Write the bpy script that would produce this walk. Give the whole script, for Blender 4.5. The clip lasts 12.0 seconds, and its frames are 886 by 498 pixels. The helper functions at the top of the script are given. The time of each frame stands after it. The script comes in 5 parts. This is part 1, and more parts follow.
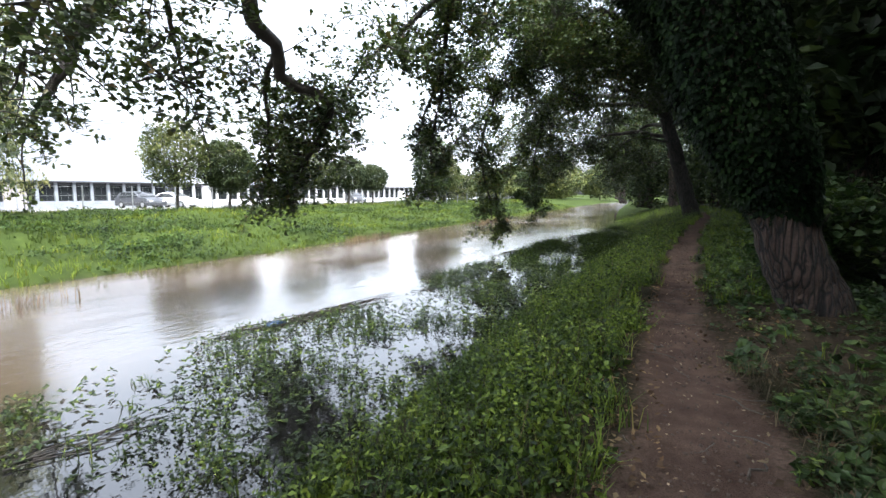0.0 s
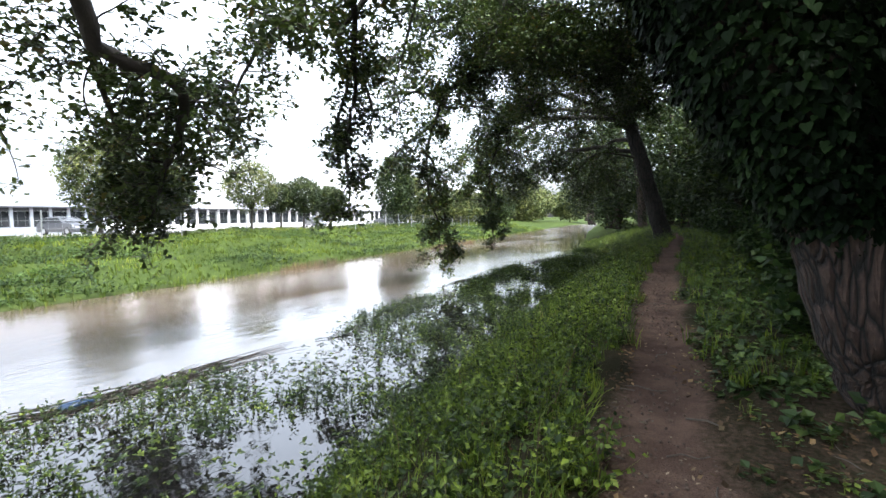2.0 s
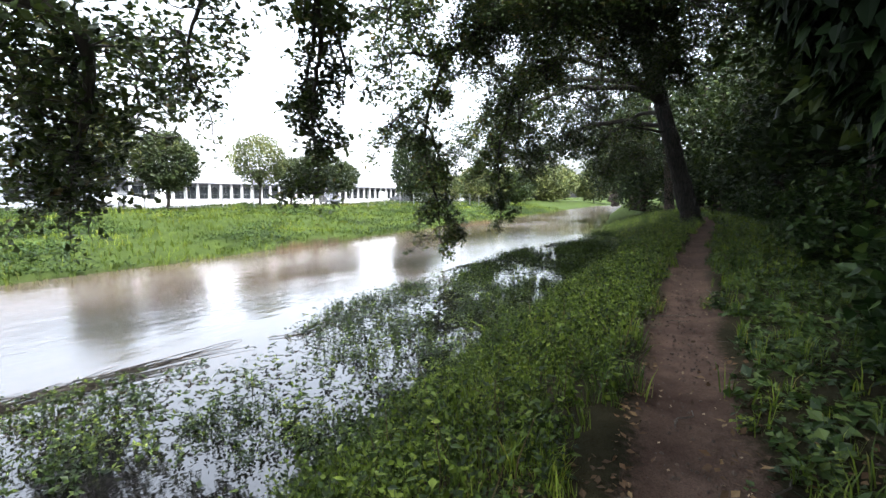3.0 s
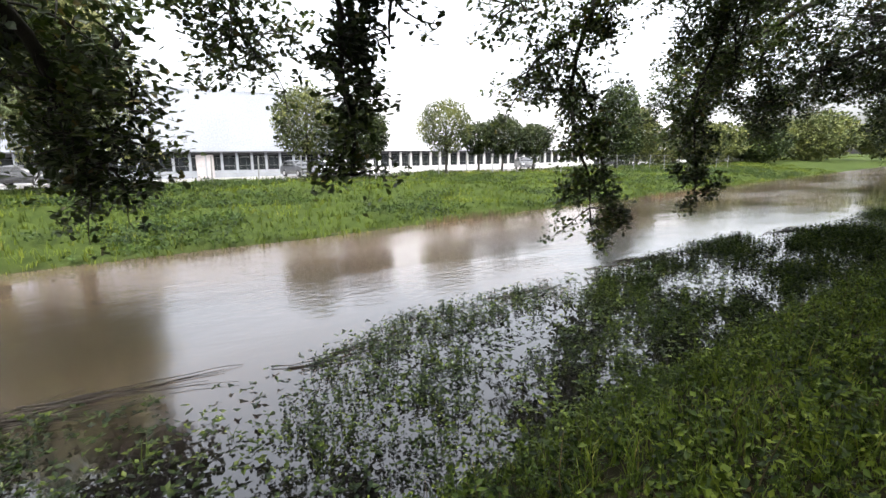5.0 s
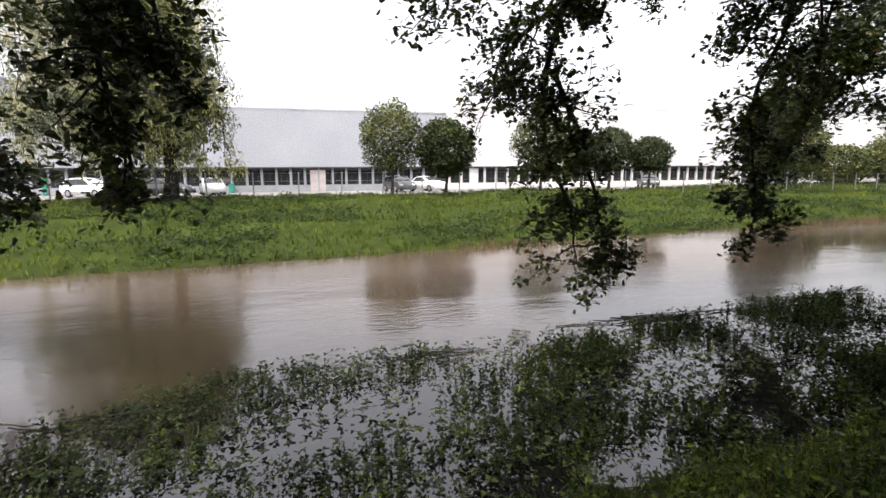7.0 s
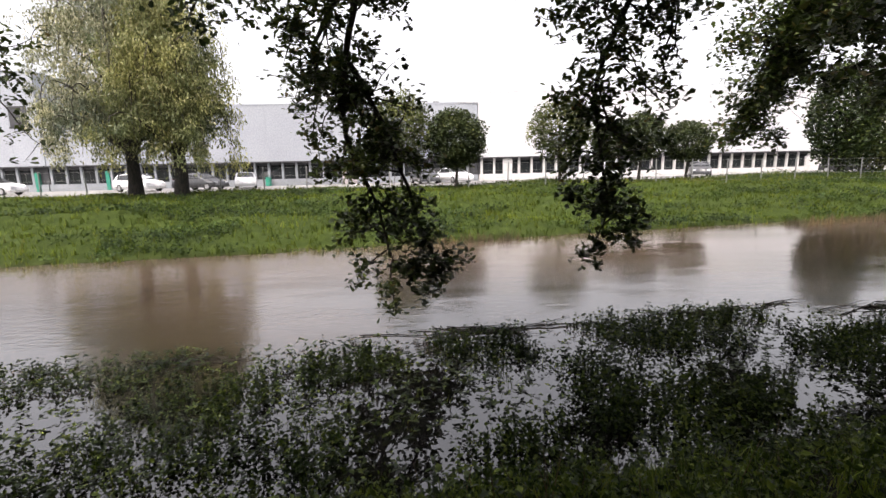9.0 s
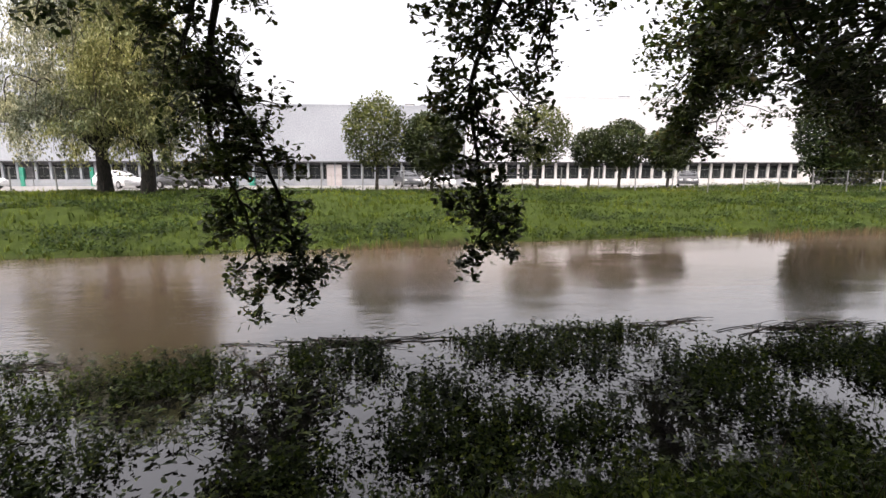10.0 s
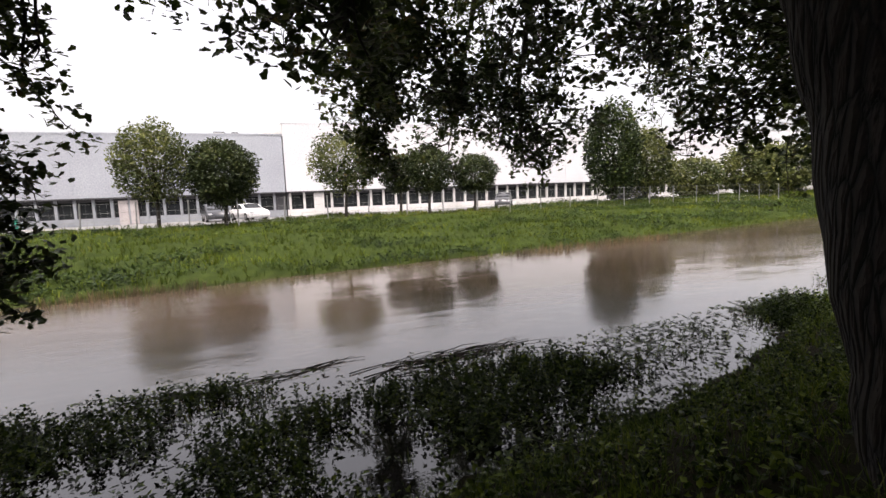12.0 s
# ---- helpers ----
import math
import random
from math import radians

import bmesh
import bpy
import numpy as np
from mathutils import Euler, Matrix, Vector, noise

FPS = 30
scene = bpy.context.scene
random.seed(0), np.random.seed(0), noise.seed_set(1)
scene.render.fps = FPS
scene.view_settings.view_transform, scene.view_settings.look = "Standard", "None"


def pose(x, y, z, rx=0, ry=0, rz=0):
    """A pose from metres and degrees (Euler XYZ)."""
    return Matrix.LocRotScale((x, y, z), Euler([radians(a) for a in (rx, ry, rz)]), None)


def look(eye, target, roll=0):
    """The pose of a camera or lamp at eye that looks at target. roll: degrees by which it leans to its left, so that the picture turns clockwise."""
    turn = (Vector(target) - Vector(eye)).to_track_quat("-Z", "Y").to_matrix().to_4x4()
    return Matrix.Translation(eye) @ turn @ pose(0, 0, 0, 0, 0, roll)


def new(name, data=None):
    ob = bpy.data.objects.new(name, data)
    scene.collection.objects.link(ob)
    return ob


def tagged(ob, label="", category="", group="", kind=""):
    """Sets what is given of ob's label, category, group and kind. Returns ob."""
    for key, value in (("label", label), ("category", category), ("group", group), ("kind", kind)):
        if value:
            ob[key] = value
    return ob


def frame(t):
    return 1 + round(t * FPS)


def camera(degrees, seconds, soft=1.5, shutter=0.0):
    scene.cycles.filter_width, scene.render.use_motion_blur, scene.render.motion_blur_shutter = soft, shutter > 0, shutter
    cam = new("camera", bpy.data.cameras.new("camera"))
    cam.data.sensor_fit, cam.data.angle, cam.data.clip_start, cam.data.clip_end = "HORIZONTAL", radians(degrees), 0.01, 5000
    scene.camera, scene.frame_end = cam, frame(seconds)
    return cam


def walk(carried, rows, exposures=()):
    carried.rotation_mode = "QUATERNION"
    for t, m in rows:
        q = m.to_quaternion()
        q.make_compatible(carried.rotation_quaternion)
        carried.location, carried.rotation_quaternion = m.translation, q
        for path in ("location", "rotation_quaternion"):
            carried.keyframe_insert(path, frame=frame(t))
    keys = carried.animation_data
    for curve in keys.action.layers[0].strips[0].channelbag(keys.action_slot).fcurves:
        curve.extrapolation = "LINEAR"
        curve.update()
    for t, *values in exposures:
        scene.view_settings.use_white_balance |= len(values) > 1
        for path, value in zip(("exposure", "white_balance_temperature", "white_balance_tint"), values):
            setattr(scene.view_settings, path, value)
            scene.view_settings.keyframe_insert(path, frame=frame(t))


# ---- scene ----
cam = camera(86.1, 12.0)
PATH = [
    (0, (0.708, 0.657, 1.465), (-0.361, 2.332, 1.238), -0.2),
    (0.5, (0.621, 1.255, 1.472), (-0.397, 2.966, 1.278), 0.0),
    (1, (0.477, 1.945, 1.431), (-0.557, 3.65, 1.279), 0.0),
    (1.5, (0.394, 2.734, 1.38), (-0.631, 4.448, 1.258), -0.1),
    (2, (0.277, 3.64, 1.359), (-0.704, 5.378, 1.229), -0.7),
    (2.5, (0.159, 4.539, 1.347), (-0.845, 6.26, 1.174), 0.0),
    (2.7, (0.143, 4.9, 1.341), (-0.872, 6.613, 1.147), 0.1),
    (4.5, (-0.285, 8.45, 1.569), (-1.798, 9.707, 1.207), -1.0),
    (5, (-0.411, 9.42, 1.595), (-2.071, 10.473, 1.228), -1.0),
    (5.5, (-0.476, 10.52, 1.623), (-2.235, 11.41, 1.287), -0.1),
    (6, (-0.446, 11.679, 1.676), (-2.274, 12.425, 1.36), 0.0),
    (6.5, (-0.565, 12.903, 1.688), (-2.434, 13.543, 1.376), 0.5),
    (8.3, (0.039, 17.394, 1.692), (-1.924, 17.623, 1.381), -2.6),
    (8.5, (-0.057, 17.905, 1.699), (-2.016, 18.123, 1.359), -1.5),
    (9, (-0.125, 19.064, 1.749), (-2.085, 19.274, 1.413), -1.3),
    (9.5, (-0.174, 20.204, 1.748), (-2.139, 20.414, 1.435), -0.7),
    (10, (-0.332, 21.37, 1.719), (-2.297, 21.558, 1.399), 0.0),
    (10.5, (-0.337, 22.484, 1.676), (-2.307, 22.657, 1.379), 0.8),
    (11, (-0.46, 23.684, 1.651), (-2.423, 23.938, 1.365), 0.5),
    (11.5, (-0.573, 24.834, 1.648), (-2.507, 25.28, 1.405), -0.8),
    (12, (-0.668, 25.945, 1.631), (-2.527, 26.65, 1.413), -2.4),
]
EXPOSURES = [(0.0, 2.65, 5950, 9), (2.5, 2.8, 5950, 9), (5.0, 2.25, 6400, 11), (6.5, 1.68, 6650, 14), (8.5, 1.68, 6800, 16), (10.5, 1.62, 6850, 17), (12.0, 1.5, 6850, 18)]
walk(cam, [(t, look(eye, target, roll)) for t, eye, target, roll in PATH], EXPOSURES)

# ---- world and sun: bright overcast sky ----
world = bpy.data.worlds.new("overcast_sky")
scene.world = world
world.use_nodes = True
wn, wl = world.node_tree.nodes, world.node_tree.links
sky = wn.new("ShaderNodeTexSky")
sky.sky_type, sky.sun_disc = "NISHITA", False
sky.sun_elevation, sky.sun_rotation = radians(62), radians(125)
sky.air_density, sky.dust_density, sky.ozone_density = 1.0, 6.0, 1.0
grey = wn.new("ShaderNodeHueSaturation")
grey.inputs["Saturation"].default_value = 0.26
wl.new(sky.outputs["Color"], grey.inputs["Color"])
wl.new(grey.outputs["Color"], wn["Background"].inputs["Color"])
wn["Background"].inputs["Strength"].default_value = 0.15
sun = new("sun", bpy.data.lights.new("sun", "SUN"))
sun.data.energy, sun.data.angle, sun.data.color = 0.7, radians(20), (1.0, 0.96, 0.9)
sun.matrix_world = look((38.5, -27, 88.3), (0, 0, 0))

# ---- materials ----


def mat(name, rough=0.8, metal=0.0):
    m = bpy.data.materials.new(name)
    m.use_nodes = True
    b = m.node_tree.nodes["Principled BSDF"]
    b.inputs["Roughness"].default_value, b.inputs["Metallic"].default_value = rough, metal
    return m, m.node_tree.nodes, m.node_tree.links, b


def ramp(nodes, links, fac, stops):
    r = nodes.new("ShaderNodeValToRGB")
    while len(r.color_ramp.elements) < len(stops):
        r.color_ramp.elements.new(0.5)
    for e, (p, c) in zip(r.color_ramp.elements, stops):
        e.position, e.color = p, (*c, 1)
    links.new(fac, r.inputs["Fac"])
    return r.outputs["Color"]


def noise_node(nodes, links, scale, detail=4, coords=None, rough=0.55):
    n = nodes.new("ShaderNodeTexNoise")
    n.inputs["Scale"].default_value, n.inputs["Detail"].default_value = scale, detail
    n.inputs["Roughness"].default_value = rough
    if coords is None:
        coords = nodes.new("ShaderNodeTexCoord").outputs["Object"]
    links.new(coords, n.inputs["Vector"])
    return n.outputs["Fac"]


def bump(nodes, links, b, height, strength, distance):
    n = nodes.new("ShaderNodeBump")
    n.inputs["Strength"].default_value, n.inputs["Distance"].default_value = strength, distance
    links.new(height, n.inputs["Height"])
    links.new(n.outputs["Normal"], b.inputs["Normal"])


def mix(nodes, links, fac, a, b, kind="MIX"):
    n = nodes.new("ShaderNodeMix")
    n.data_type, n.blend_type = "RGBA", kind
    for sock, v in (("Factor", fac), ("A", a), ("B", b)):
        i = {"Factor": 0, "A": 6, "B": 7}[sock]
        if isinstance(v, (int, float)):
            n.inputs[i].default_value = v
        elif isinstance(v, tuple):
            n.inputs[i].default_value = (*v, 1)
        else:
            links.new(v, n.inputs[i])
    return n.outputs[2]


def leaf_material(name, stops, rough=0.5, patch=0.6, through_light=0.35, gloss=0.3):
    """Leaves: tone varies from leaf to leaf and in patches; some light passes through."""
    m, nodes, links, b = mat(name, rough)
    geo = nodes.new("ShaderNodeNewGeometry")
    own = ramp(nodes, links, geo.outputs["Random Per Island"], stops)
    big = noise_node(nodes, links, patch, 3)
    tone = ramp(nodes, links, big, [(0.36, (0.42, 0.5, 0.46)), (0.64, (1.45, 1.35, 1.05))])
    col = mix(nodes, links, 1.0, own, tone, "MULTIPLY")
    links.new(col, b.inputs["Base Color"])
    b.inputs["Specular IOR Level"].default_value = gloss
    t = nodes.new("ShaderNodeBsdfTranslucent")
    links.new(col, t.inputs["Color"])
    mx = nodes.new("ShaderNodeMixShader")
    mx.inputs["Fac"].default_value = through_light * 0.75
    links.new(b.outputs["BSDF"], mx.inputs[1])
    links.new(t.outputs["BSDF"], mx.inputs[2])
    links.new(mx.outputs["Shader"], nodes["Material Output"].inputs["Surface"])
    return m


def surface(name, dark, light, rough=0.8, scale=3.0, fine=40.0, relief=0.3, depth=0.01, metal=0.0):
    """A rough two-scale surface: broad stains and fine grain with relief."""
    m, nodes, links, b = mat(name, rough, metal)
    co = nodes.new("ShaderNodeTexCoord").outputs["Object"]
    a = noise_node(nodes, links, scale, 5, co)
    f = noise_node(nodes, links, fine, 3, co)
    c1 = ramp(nodes, links, a, [(0.3, dark), (0.7, light)])
    c2 = ramp(nodes, links, f, [(0.3, (0.8, 0.8, 0.8)), (0.7, (1.1, 1.1, 1.1))])
    links.new(mix(nodes, links, 1.0, c1, c2, "MULTIPLY"), b.inputs["Base Color"])
    bump(nodes, links, b, f, relief, depth)
    return m


def bark_material(name, dark, light, ridge=1.0):
    """Bark with deep ridges running up the trunk."""
    m, nodes, links, b = mat(name, 0.9)
    co = nodes.new("ShaderNodeTexCoord").outputs["Object"]
    mp = nodes.new("ShaderNodeMapping")
    mp.inputs["Scale"].default_value = (11, 11, 1.5)
    links.new(co, mp.inputs["Vector"])
    v = nodes.new("ShaderNodeTexVoronoi")
    v.feature = "DISTANCE_TO_EDGE"
    v.inputs["Scale"].default_value = 1.3
    wob = nodes.new("ShaderNodeTexNoise")
    wob.inputs["Scale"].default_value, wob.inputs["Detail"].default_value = 0.9, 4
    links.new(mp.outputs["Vector"], wob.inputs["Vector"])
    add = nodes.new("ShaderNodeVectorMath")
    add.operation = "ADD"
    links.new(mp.outputs["Vector"], add.inputs[0])
    links.new(wob.outputs["Color"], add.inputs[1])
    links.new(add.outputs["Vector"], v.inputs["Vector"])
    fine = noise_node(nodes, links, 28, 4, co)
    col = ramp(nodes, links, v.outputs["Distance"], [(0.03, dark), (0.16, light)])
    tone = ramp(nodes, links, fine, [(0.3, (0.65, 0.65, 0.65)), (0.75, (1.2, 1.15, 1.1))])
    links.new(mix(nodes, links, 1.0, col, tone, "MULTIPLY"), b.inputs["Base Color"])
    bump(nodes, links, b, v.outputs["Distance"], 1.0 * ridge, 0.14)
    return m


M_BARK = bark_material("ridged_bark", (0.003, 0.0022, 0.0018), (0.058, 0.036, 0.027))
# darker copy of the ridged bark, with a trunk's shadow side in its colour
M_BARK_SHADED = bark_material("shaded_ridged_bark", (0.002, 0.0018, 0.0016), (0.022, 0.017, 0.0135))
M_LIMB = surface("dark_limb_bark", (0.012, 0.010, 0.008), (0.045, 0.037, 0.028), 0.9, 4, 50, 0.8, 0.02)
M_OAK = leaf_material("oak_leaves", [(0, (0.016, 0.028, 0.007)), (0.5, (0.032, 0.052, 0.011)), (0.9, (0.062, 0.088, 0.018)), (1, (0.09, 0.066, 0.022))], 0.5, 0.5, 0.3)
# brighter copy of the oak leaves: daylight on the foliage is in the colour
M_OAK_LIT = leaf_material("lit_oak_leaves", [(0, (0.05, 0.085, 0.018)), (0.6, (0.085, 0.13, 0.03)), (1, (0.13, 0.17, 0.05))], 0.5, 0.4, 0.4)
# ivy colour far below real foliage: the trunk's deep shade is put into it
M_IVY = leaf_material("shade_darkened_ivy_leaves", [(0, (0.003, 0.007, 0.0025)), (0.7, (0.006, 0.013, 0.005)), (1, (0.02, 0.038, 0.014))], 0.5, 0.8, 0.12, 0.05)
M_WILLOW = leaf_material("willow_leaves", [(0, (0.08, 0.092, 0.036)), (0.6, (0.19, 0.205, 0.085)), (1, (0.34, 0.34, 0.2))], 0.5, 0.35, 0.35)
M_WILLOW_GREY = leaf_material("grey_willow_leaves", [(0, (0.08, 0.09, 0.05)), (0.5, (0.2, 0.21, 0.14)), (1, (0.44, 0.44, 0.37))], 0.45, 0.35, 0.3)
M_BALL = leaf_material("dark_round_tree_leaves", [(0, (0.022, 0.035, 0.012)), (0.7, (0.04, 0.058, 0.019)), (1, (0.075, 0.085, 0.03))], 0.55, 0.5, 0.25)
M_PALE = leaf_material("pale_tree_leaves", [(0, (0.06, 0.075, 0.025)), (0.6, (0.10, 0.122, 0.042)), (1, (0.15, 0.16, 0.065))], 0.55, 0.5, 0.4)
M_FOREST = leaf_material("forest_leaves", [(0, (0.014, 0.026, 0.008)), (0.7, (0.03, 0.05, 0.014)), (1, (0.075, 0.10, 0.024))], 0.55, 0.3, 0.3)
M_GRASS = leaf_material("grass_blades", [(0, (0.04, 0.072, 0.009)), (0.6, (0.11, 0.165, 0.02)), (0.93, (0.18, 0.23, 0.035)), (1, (0.22, 0.19, 0.07))], 0.5, 0.9, 0.35)
M_FARGRASS = leaf_material("far_bank_grass_blades", [(0, (0.038, 0.062, 0.01)), (0.6, (0.085, 0.118, 0.017)), (0.9, (0.108, 0.135, 0.024)), (1, (0.13, 0.13, 0.04))], 0.6, 0.3, 0.35, 0.1)
M_FARWEED = leaf_material("far_bank_weed_leaves", [(0, (0.011, 0.026, 0.006)), (1, (0.036, 0.068, 0.013))], 0.6, 0.4, 0.3)
M_WEED = leaf_material("weed_leaves", [(0, (0.008, 0.018, 0.004)), (0.5, (0.036, 0.066, 0.012)), (0.85, (0.1, 0.145, 0.025)), (1, (0.17, 0.22, 0.04))], 0.4, 0.9, 0.3, 0.35)
M_BANKWEED = leaf_material("bank_weed_leaves", [(0, (0.008, 0.018, 0.004)), (0.45, (0.03, 0.054, 0.008)), (0.8, (0.105, 0.155, 0.02)), (1, (0.155, 0.205, 0.04))], 0.45, 1.1, 0.3, 0.25)
M_THICKET = leaf_material("thicket_leaves", [(0, (0.008, 0.017, 0.004)), (0.6, (0.026, 0.047, 0.008)), (1, (0.095, 0.13, 0.024))], 0.5, 0.8, 0.3, 0.12)
M_HERB = leaf_material("verge_herb_leaves", [(0, (0.016, 0.034, 0.01)), (0.6, (0.036, 0.068, 0.018)), (1, (0.085, 0.125, 0.034))], 0.45, 0.7, 0.3)
M_LITTER = leaf_material("fallen_leaves", [(0, (0.04, 0.024, 0.014)), (0.7, (0.09, 0.055, 0.032)), (1, (0.2, 0.145, 0.09))], 0.8, 0.8, 0.1)
M_PALELITTER = leaf_material("pale_leaf_scraps", [(0, (0.16, 0.12, 0.09)), (1, (0.34, 0.28, 0.23))], 0.8, 0.8, 0.05)
M_REED = leaf_material("dry_reeds", [(0, (0.05, 0.038, 0.024)), (1, (0.13, 0.10, 0.065))], 0.8, 0.5, 0.2)
M_CREST = leaf_material("dry_crest_grass", [(0, (0.07, 0.085, 0.018)), (0.7, (0.115, 0.125, 0.03)), (1, (0.19, 0.165, 0.07))], 0.65, 0.3, 0.3, 0.08)
M_TWIG = surface("wet_twigs", (0.02, 0.016, 0.012), (0.07, 0.055, 0.04), 0.6, 6, 60, 0.5, 0.01)
M_SOIL = surface("earth_crumbs", (0.03, 0.02, 0.015), (0.11, 0.08, 0.06), 0.95, 6, 60, 0.4, 0.004)
M_CLAD = surface("white_metal_cladding", (0.52, 0.525, 0.54), (0.59, 0.595, 0.61), 0.55, 0.25, 8, 0.05, 0.01)
M_CLAD_GREY = surface("grey_metal_cladding", (0.285, 0.303, 0.334), (0.335, 0.355, 0.386), 0.5, 0.25, 8, 0.05, 0.01)
M_PLINTH = surface("grey_concrete_plinth", (0.22, 0.235, 0.26), (0.3, 0.315, 0.335), 0.85, 0.8, 20, 0.2, 0.01)
M_CONCRETE = surface("pale_concrete", (0.52, 0.51, 0.50), (0.66, 0.65, 0.64), 0.85, 0.8, 20, 0.2, 0.01)
M_TRIM_AND_SHADE = surface("dark_metal_trim_and_recess_shade", (0.03, 0.03, 0.034), (0.055, 0.055, 0.06), 0.6, 2, 30, 0.1, 0.005)
M_PINK = surface("pinkish_door_panel", (0.36, 0.325, 0.32), (0.44, 0.40, 0.39), 0.7, 1.5, 30, 0.1, 0.005)
M_GREEN = surface("green_door_paint", (0.01, 0.19, 0.13), (0.02, 0.27, 0.18), 0.5, 2, 30, 0.1, 0.005)
M_ASPHALT = surface("parking_asphalt", (0.16, 0.155, 0.15), (0.24, 0.235, 0.23), 0.9, 0.5, 25, 0.3, 0.01)
M_FENCE = surface("galvanised_fence", (0.16, 0.165, 0.16), (0.28, 0.285, 0.28), 0.5, 3, 60, 0.1, 0.003, 0.6)
M_TYRE = surface("tyre_rubber", (0.015, 0.015, 0.015), (0.03, 0.03, 0.03), 0.85, 5, 60, 0.2, 0.005)
M_RIM = surface("alloy_rim", (0.35, 0.35, 0.36), (0.5, 0.5, 0.51), 0.35, 5, 40, 0.05, 0.002, 0.8)
M_LAMP_RED = surface("red_tail_lamp", (0.25, 0.01, 0.01), (0.4, 0.02, 0.02), 0.25, 5, 40, 0.02, 0.002)
M_LAMP_WHITE = surface("clear_headlamp", (0.55, 0.56, 0.58), (0.75, 0.76, 0.78), 0.15, 5, 40, 0.02, 0.002)


M_BLUE = surface("dark_blue_plastic", (0.012, 0.035, 0.09), (0.03, 0.07, 0.16), 0.35, 6, 60, 0.1, 0.004)


def paint(name, col):
    m, nodes, links, b = mat(name, 0.35, 0.0)
    n = noise_node(nodes, links, 2.5, 4)
    links.new(ramp(nodes, links, n, [(0.3, tuple(c * 0.88 for c in col)), (0.7, col)]), b.inputs["Base Color"])
    b.inputs["Coat Weight"].default_value = 0.6
    return m


M_CAR = {"grey": paint("grey_car_paint", (0.05, 0.053, 0.06)), "white": paint("white_car_paint", (0.75, 0.75, 0.76)),
         "silver": paint("silver_car_paint", (0.42, 0.43, 0.45)), "red": paint("dark_red_car_paint", (0.13, 0.03, 0.045)),
         "dark": paint("dark_car_paint", (0.035, 0.037, 0.042))}


def glass_material():
    m, nodes, links, b = mat("dark_window_glass", 0.05)
    n = noise_node(nodes, links, 0.6, 2)
    links.new(ramp(nodes, links, n, [(0.35, (0.01, 0.011, 0.012)), (0.7, (0.03, 0.033, 0.036))]), b.inputs["Base Color"])
    b.inputs["IOR"].default_value = 1.5
    return m


M_GLASS = glass_material()


def water_material():
    """Muddy flood water: brown body, glossy rippled skin, stilled and less stirred among the weeds, where tree shade is
    put into the body colour.
    """
    m, nodes, links, b = mat("muddy_flood_water", 0.03)
    co = nodes.new("ShaderNodeTexCoord").outputs["Object"]
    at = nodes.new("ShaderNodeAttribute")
    at.attribute_name = "still_shade"
    still_shade = at.outputs["Fac"]
    mp = nodes.new("ShaderNodeMapping")
    mp.inputs["Scale"].default_value = (1.0, 0.4, 1.0)
    mp.inputs["Rotation"].default_value = (0, 0, radians(9))
    links.new(co, mp.inputs["Vector"])
    v = mp.outputs["Vector"]
    big = noise_node(nodes, links, 0.3, 4, v)
    mid = noise_node(nodes, links, 0.8, 3, v)
    fine = noise_node(nodes, links, 8.0, 3, v)
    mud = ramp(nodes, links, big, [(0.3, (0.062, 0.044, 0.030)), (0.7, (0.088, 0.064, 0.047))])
    # near-black body colour among the weeds carries the shade of the trees
    links.new(mix(nodes, links, still_shade, mud, (0.013, 0.012, 0.0115)), b.inputs["Base Color"])
    b.inputs["IOR"].default_value = 2.0
    rough = ramp(nodes, links, noise_node(nodes, links, 0.22, 3, v), [(0.35, (0.05, 0.05, 0.05)), (0.65, (0.17, 0.17, 0.17))])
    links.new(mix(nodes, links, still_shade, rough, (0.012, 0.012, 0.012)), b.inputs["Roughness"])
    # patches of small ripples between smoother stretches
    calm = ramp(nodes, links, big, [(0.45, (0.06, 0.06, 0.06)), (0.62, (1, 1, 1))])
    rip = mix(nodes, links, 1.0, calm, fine, "MULTIPLY")
    h = mix(nodes, links, 0.4, mid, rip)
    h = mix(nodes, links, 1.0, h, mix(nodes, links, still_shade, (1.0, 1.0, 1.0), (0.22, 0.22, 0.22)), "MULTIPLY")
    bump(nodes, links, b, h, 0.6, 0.04)
    return m


M_WATER = water_material()


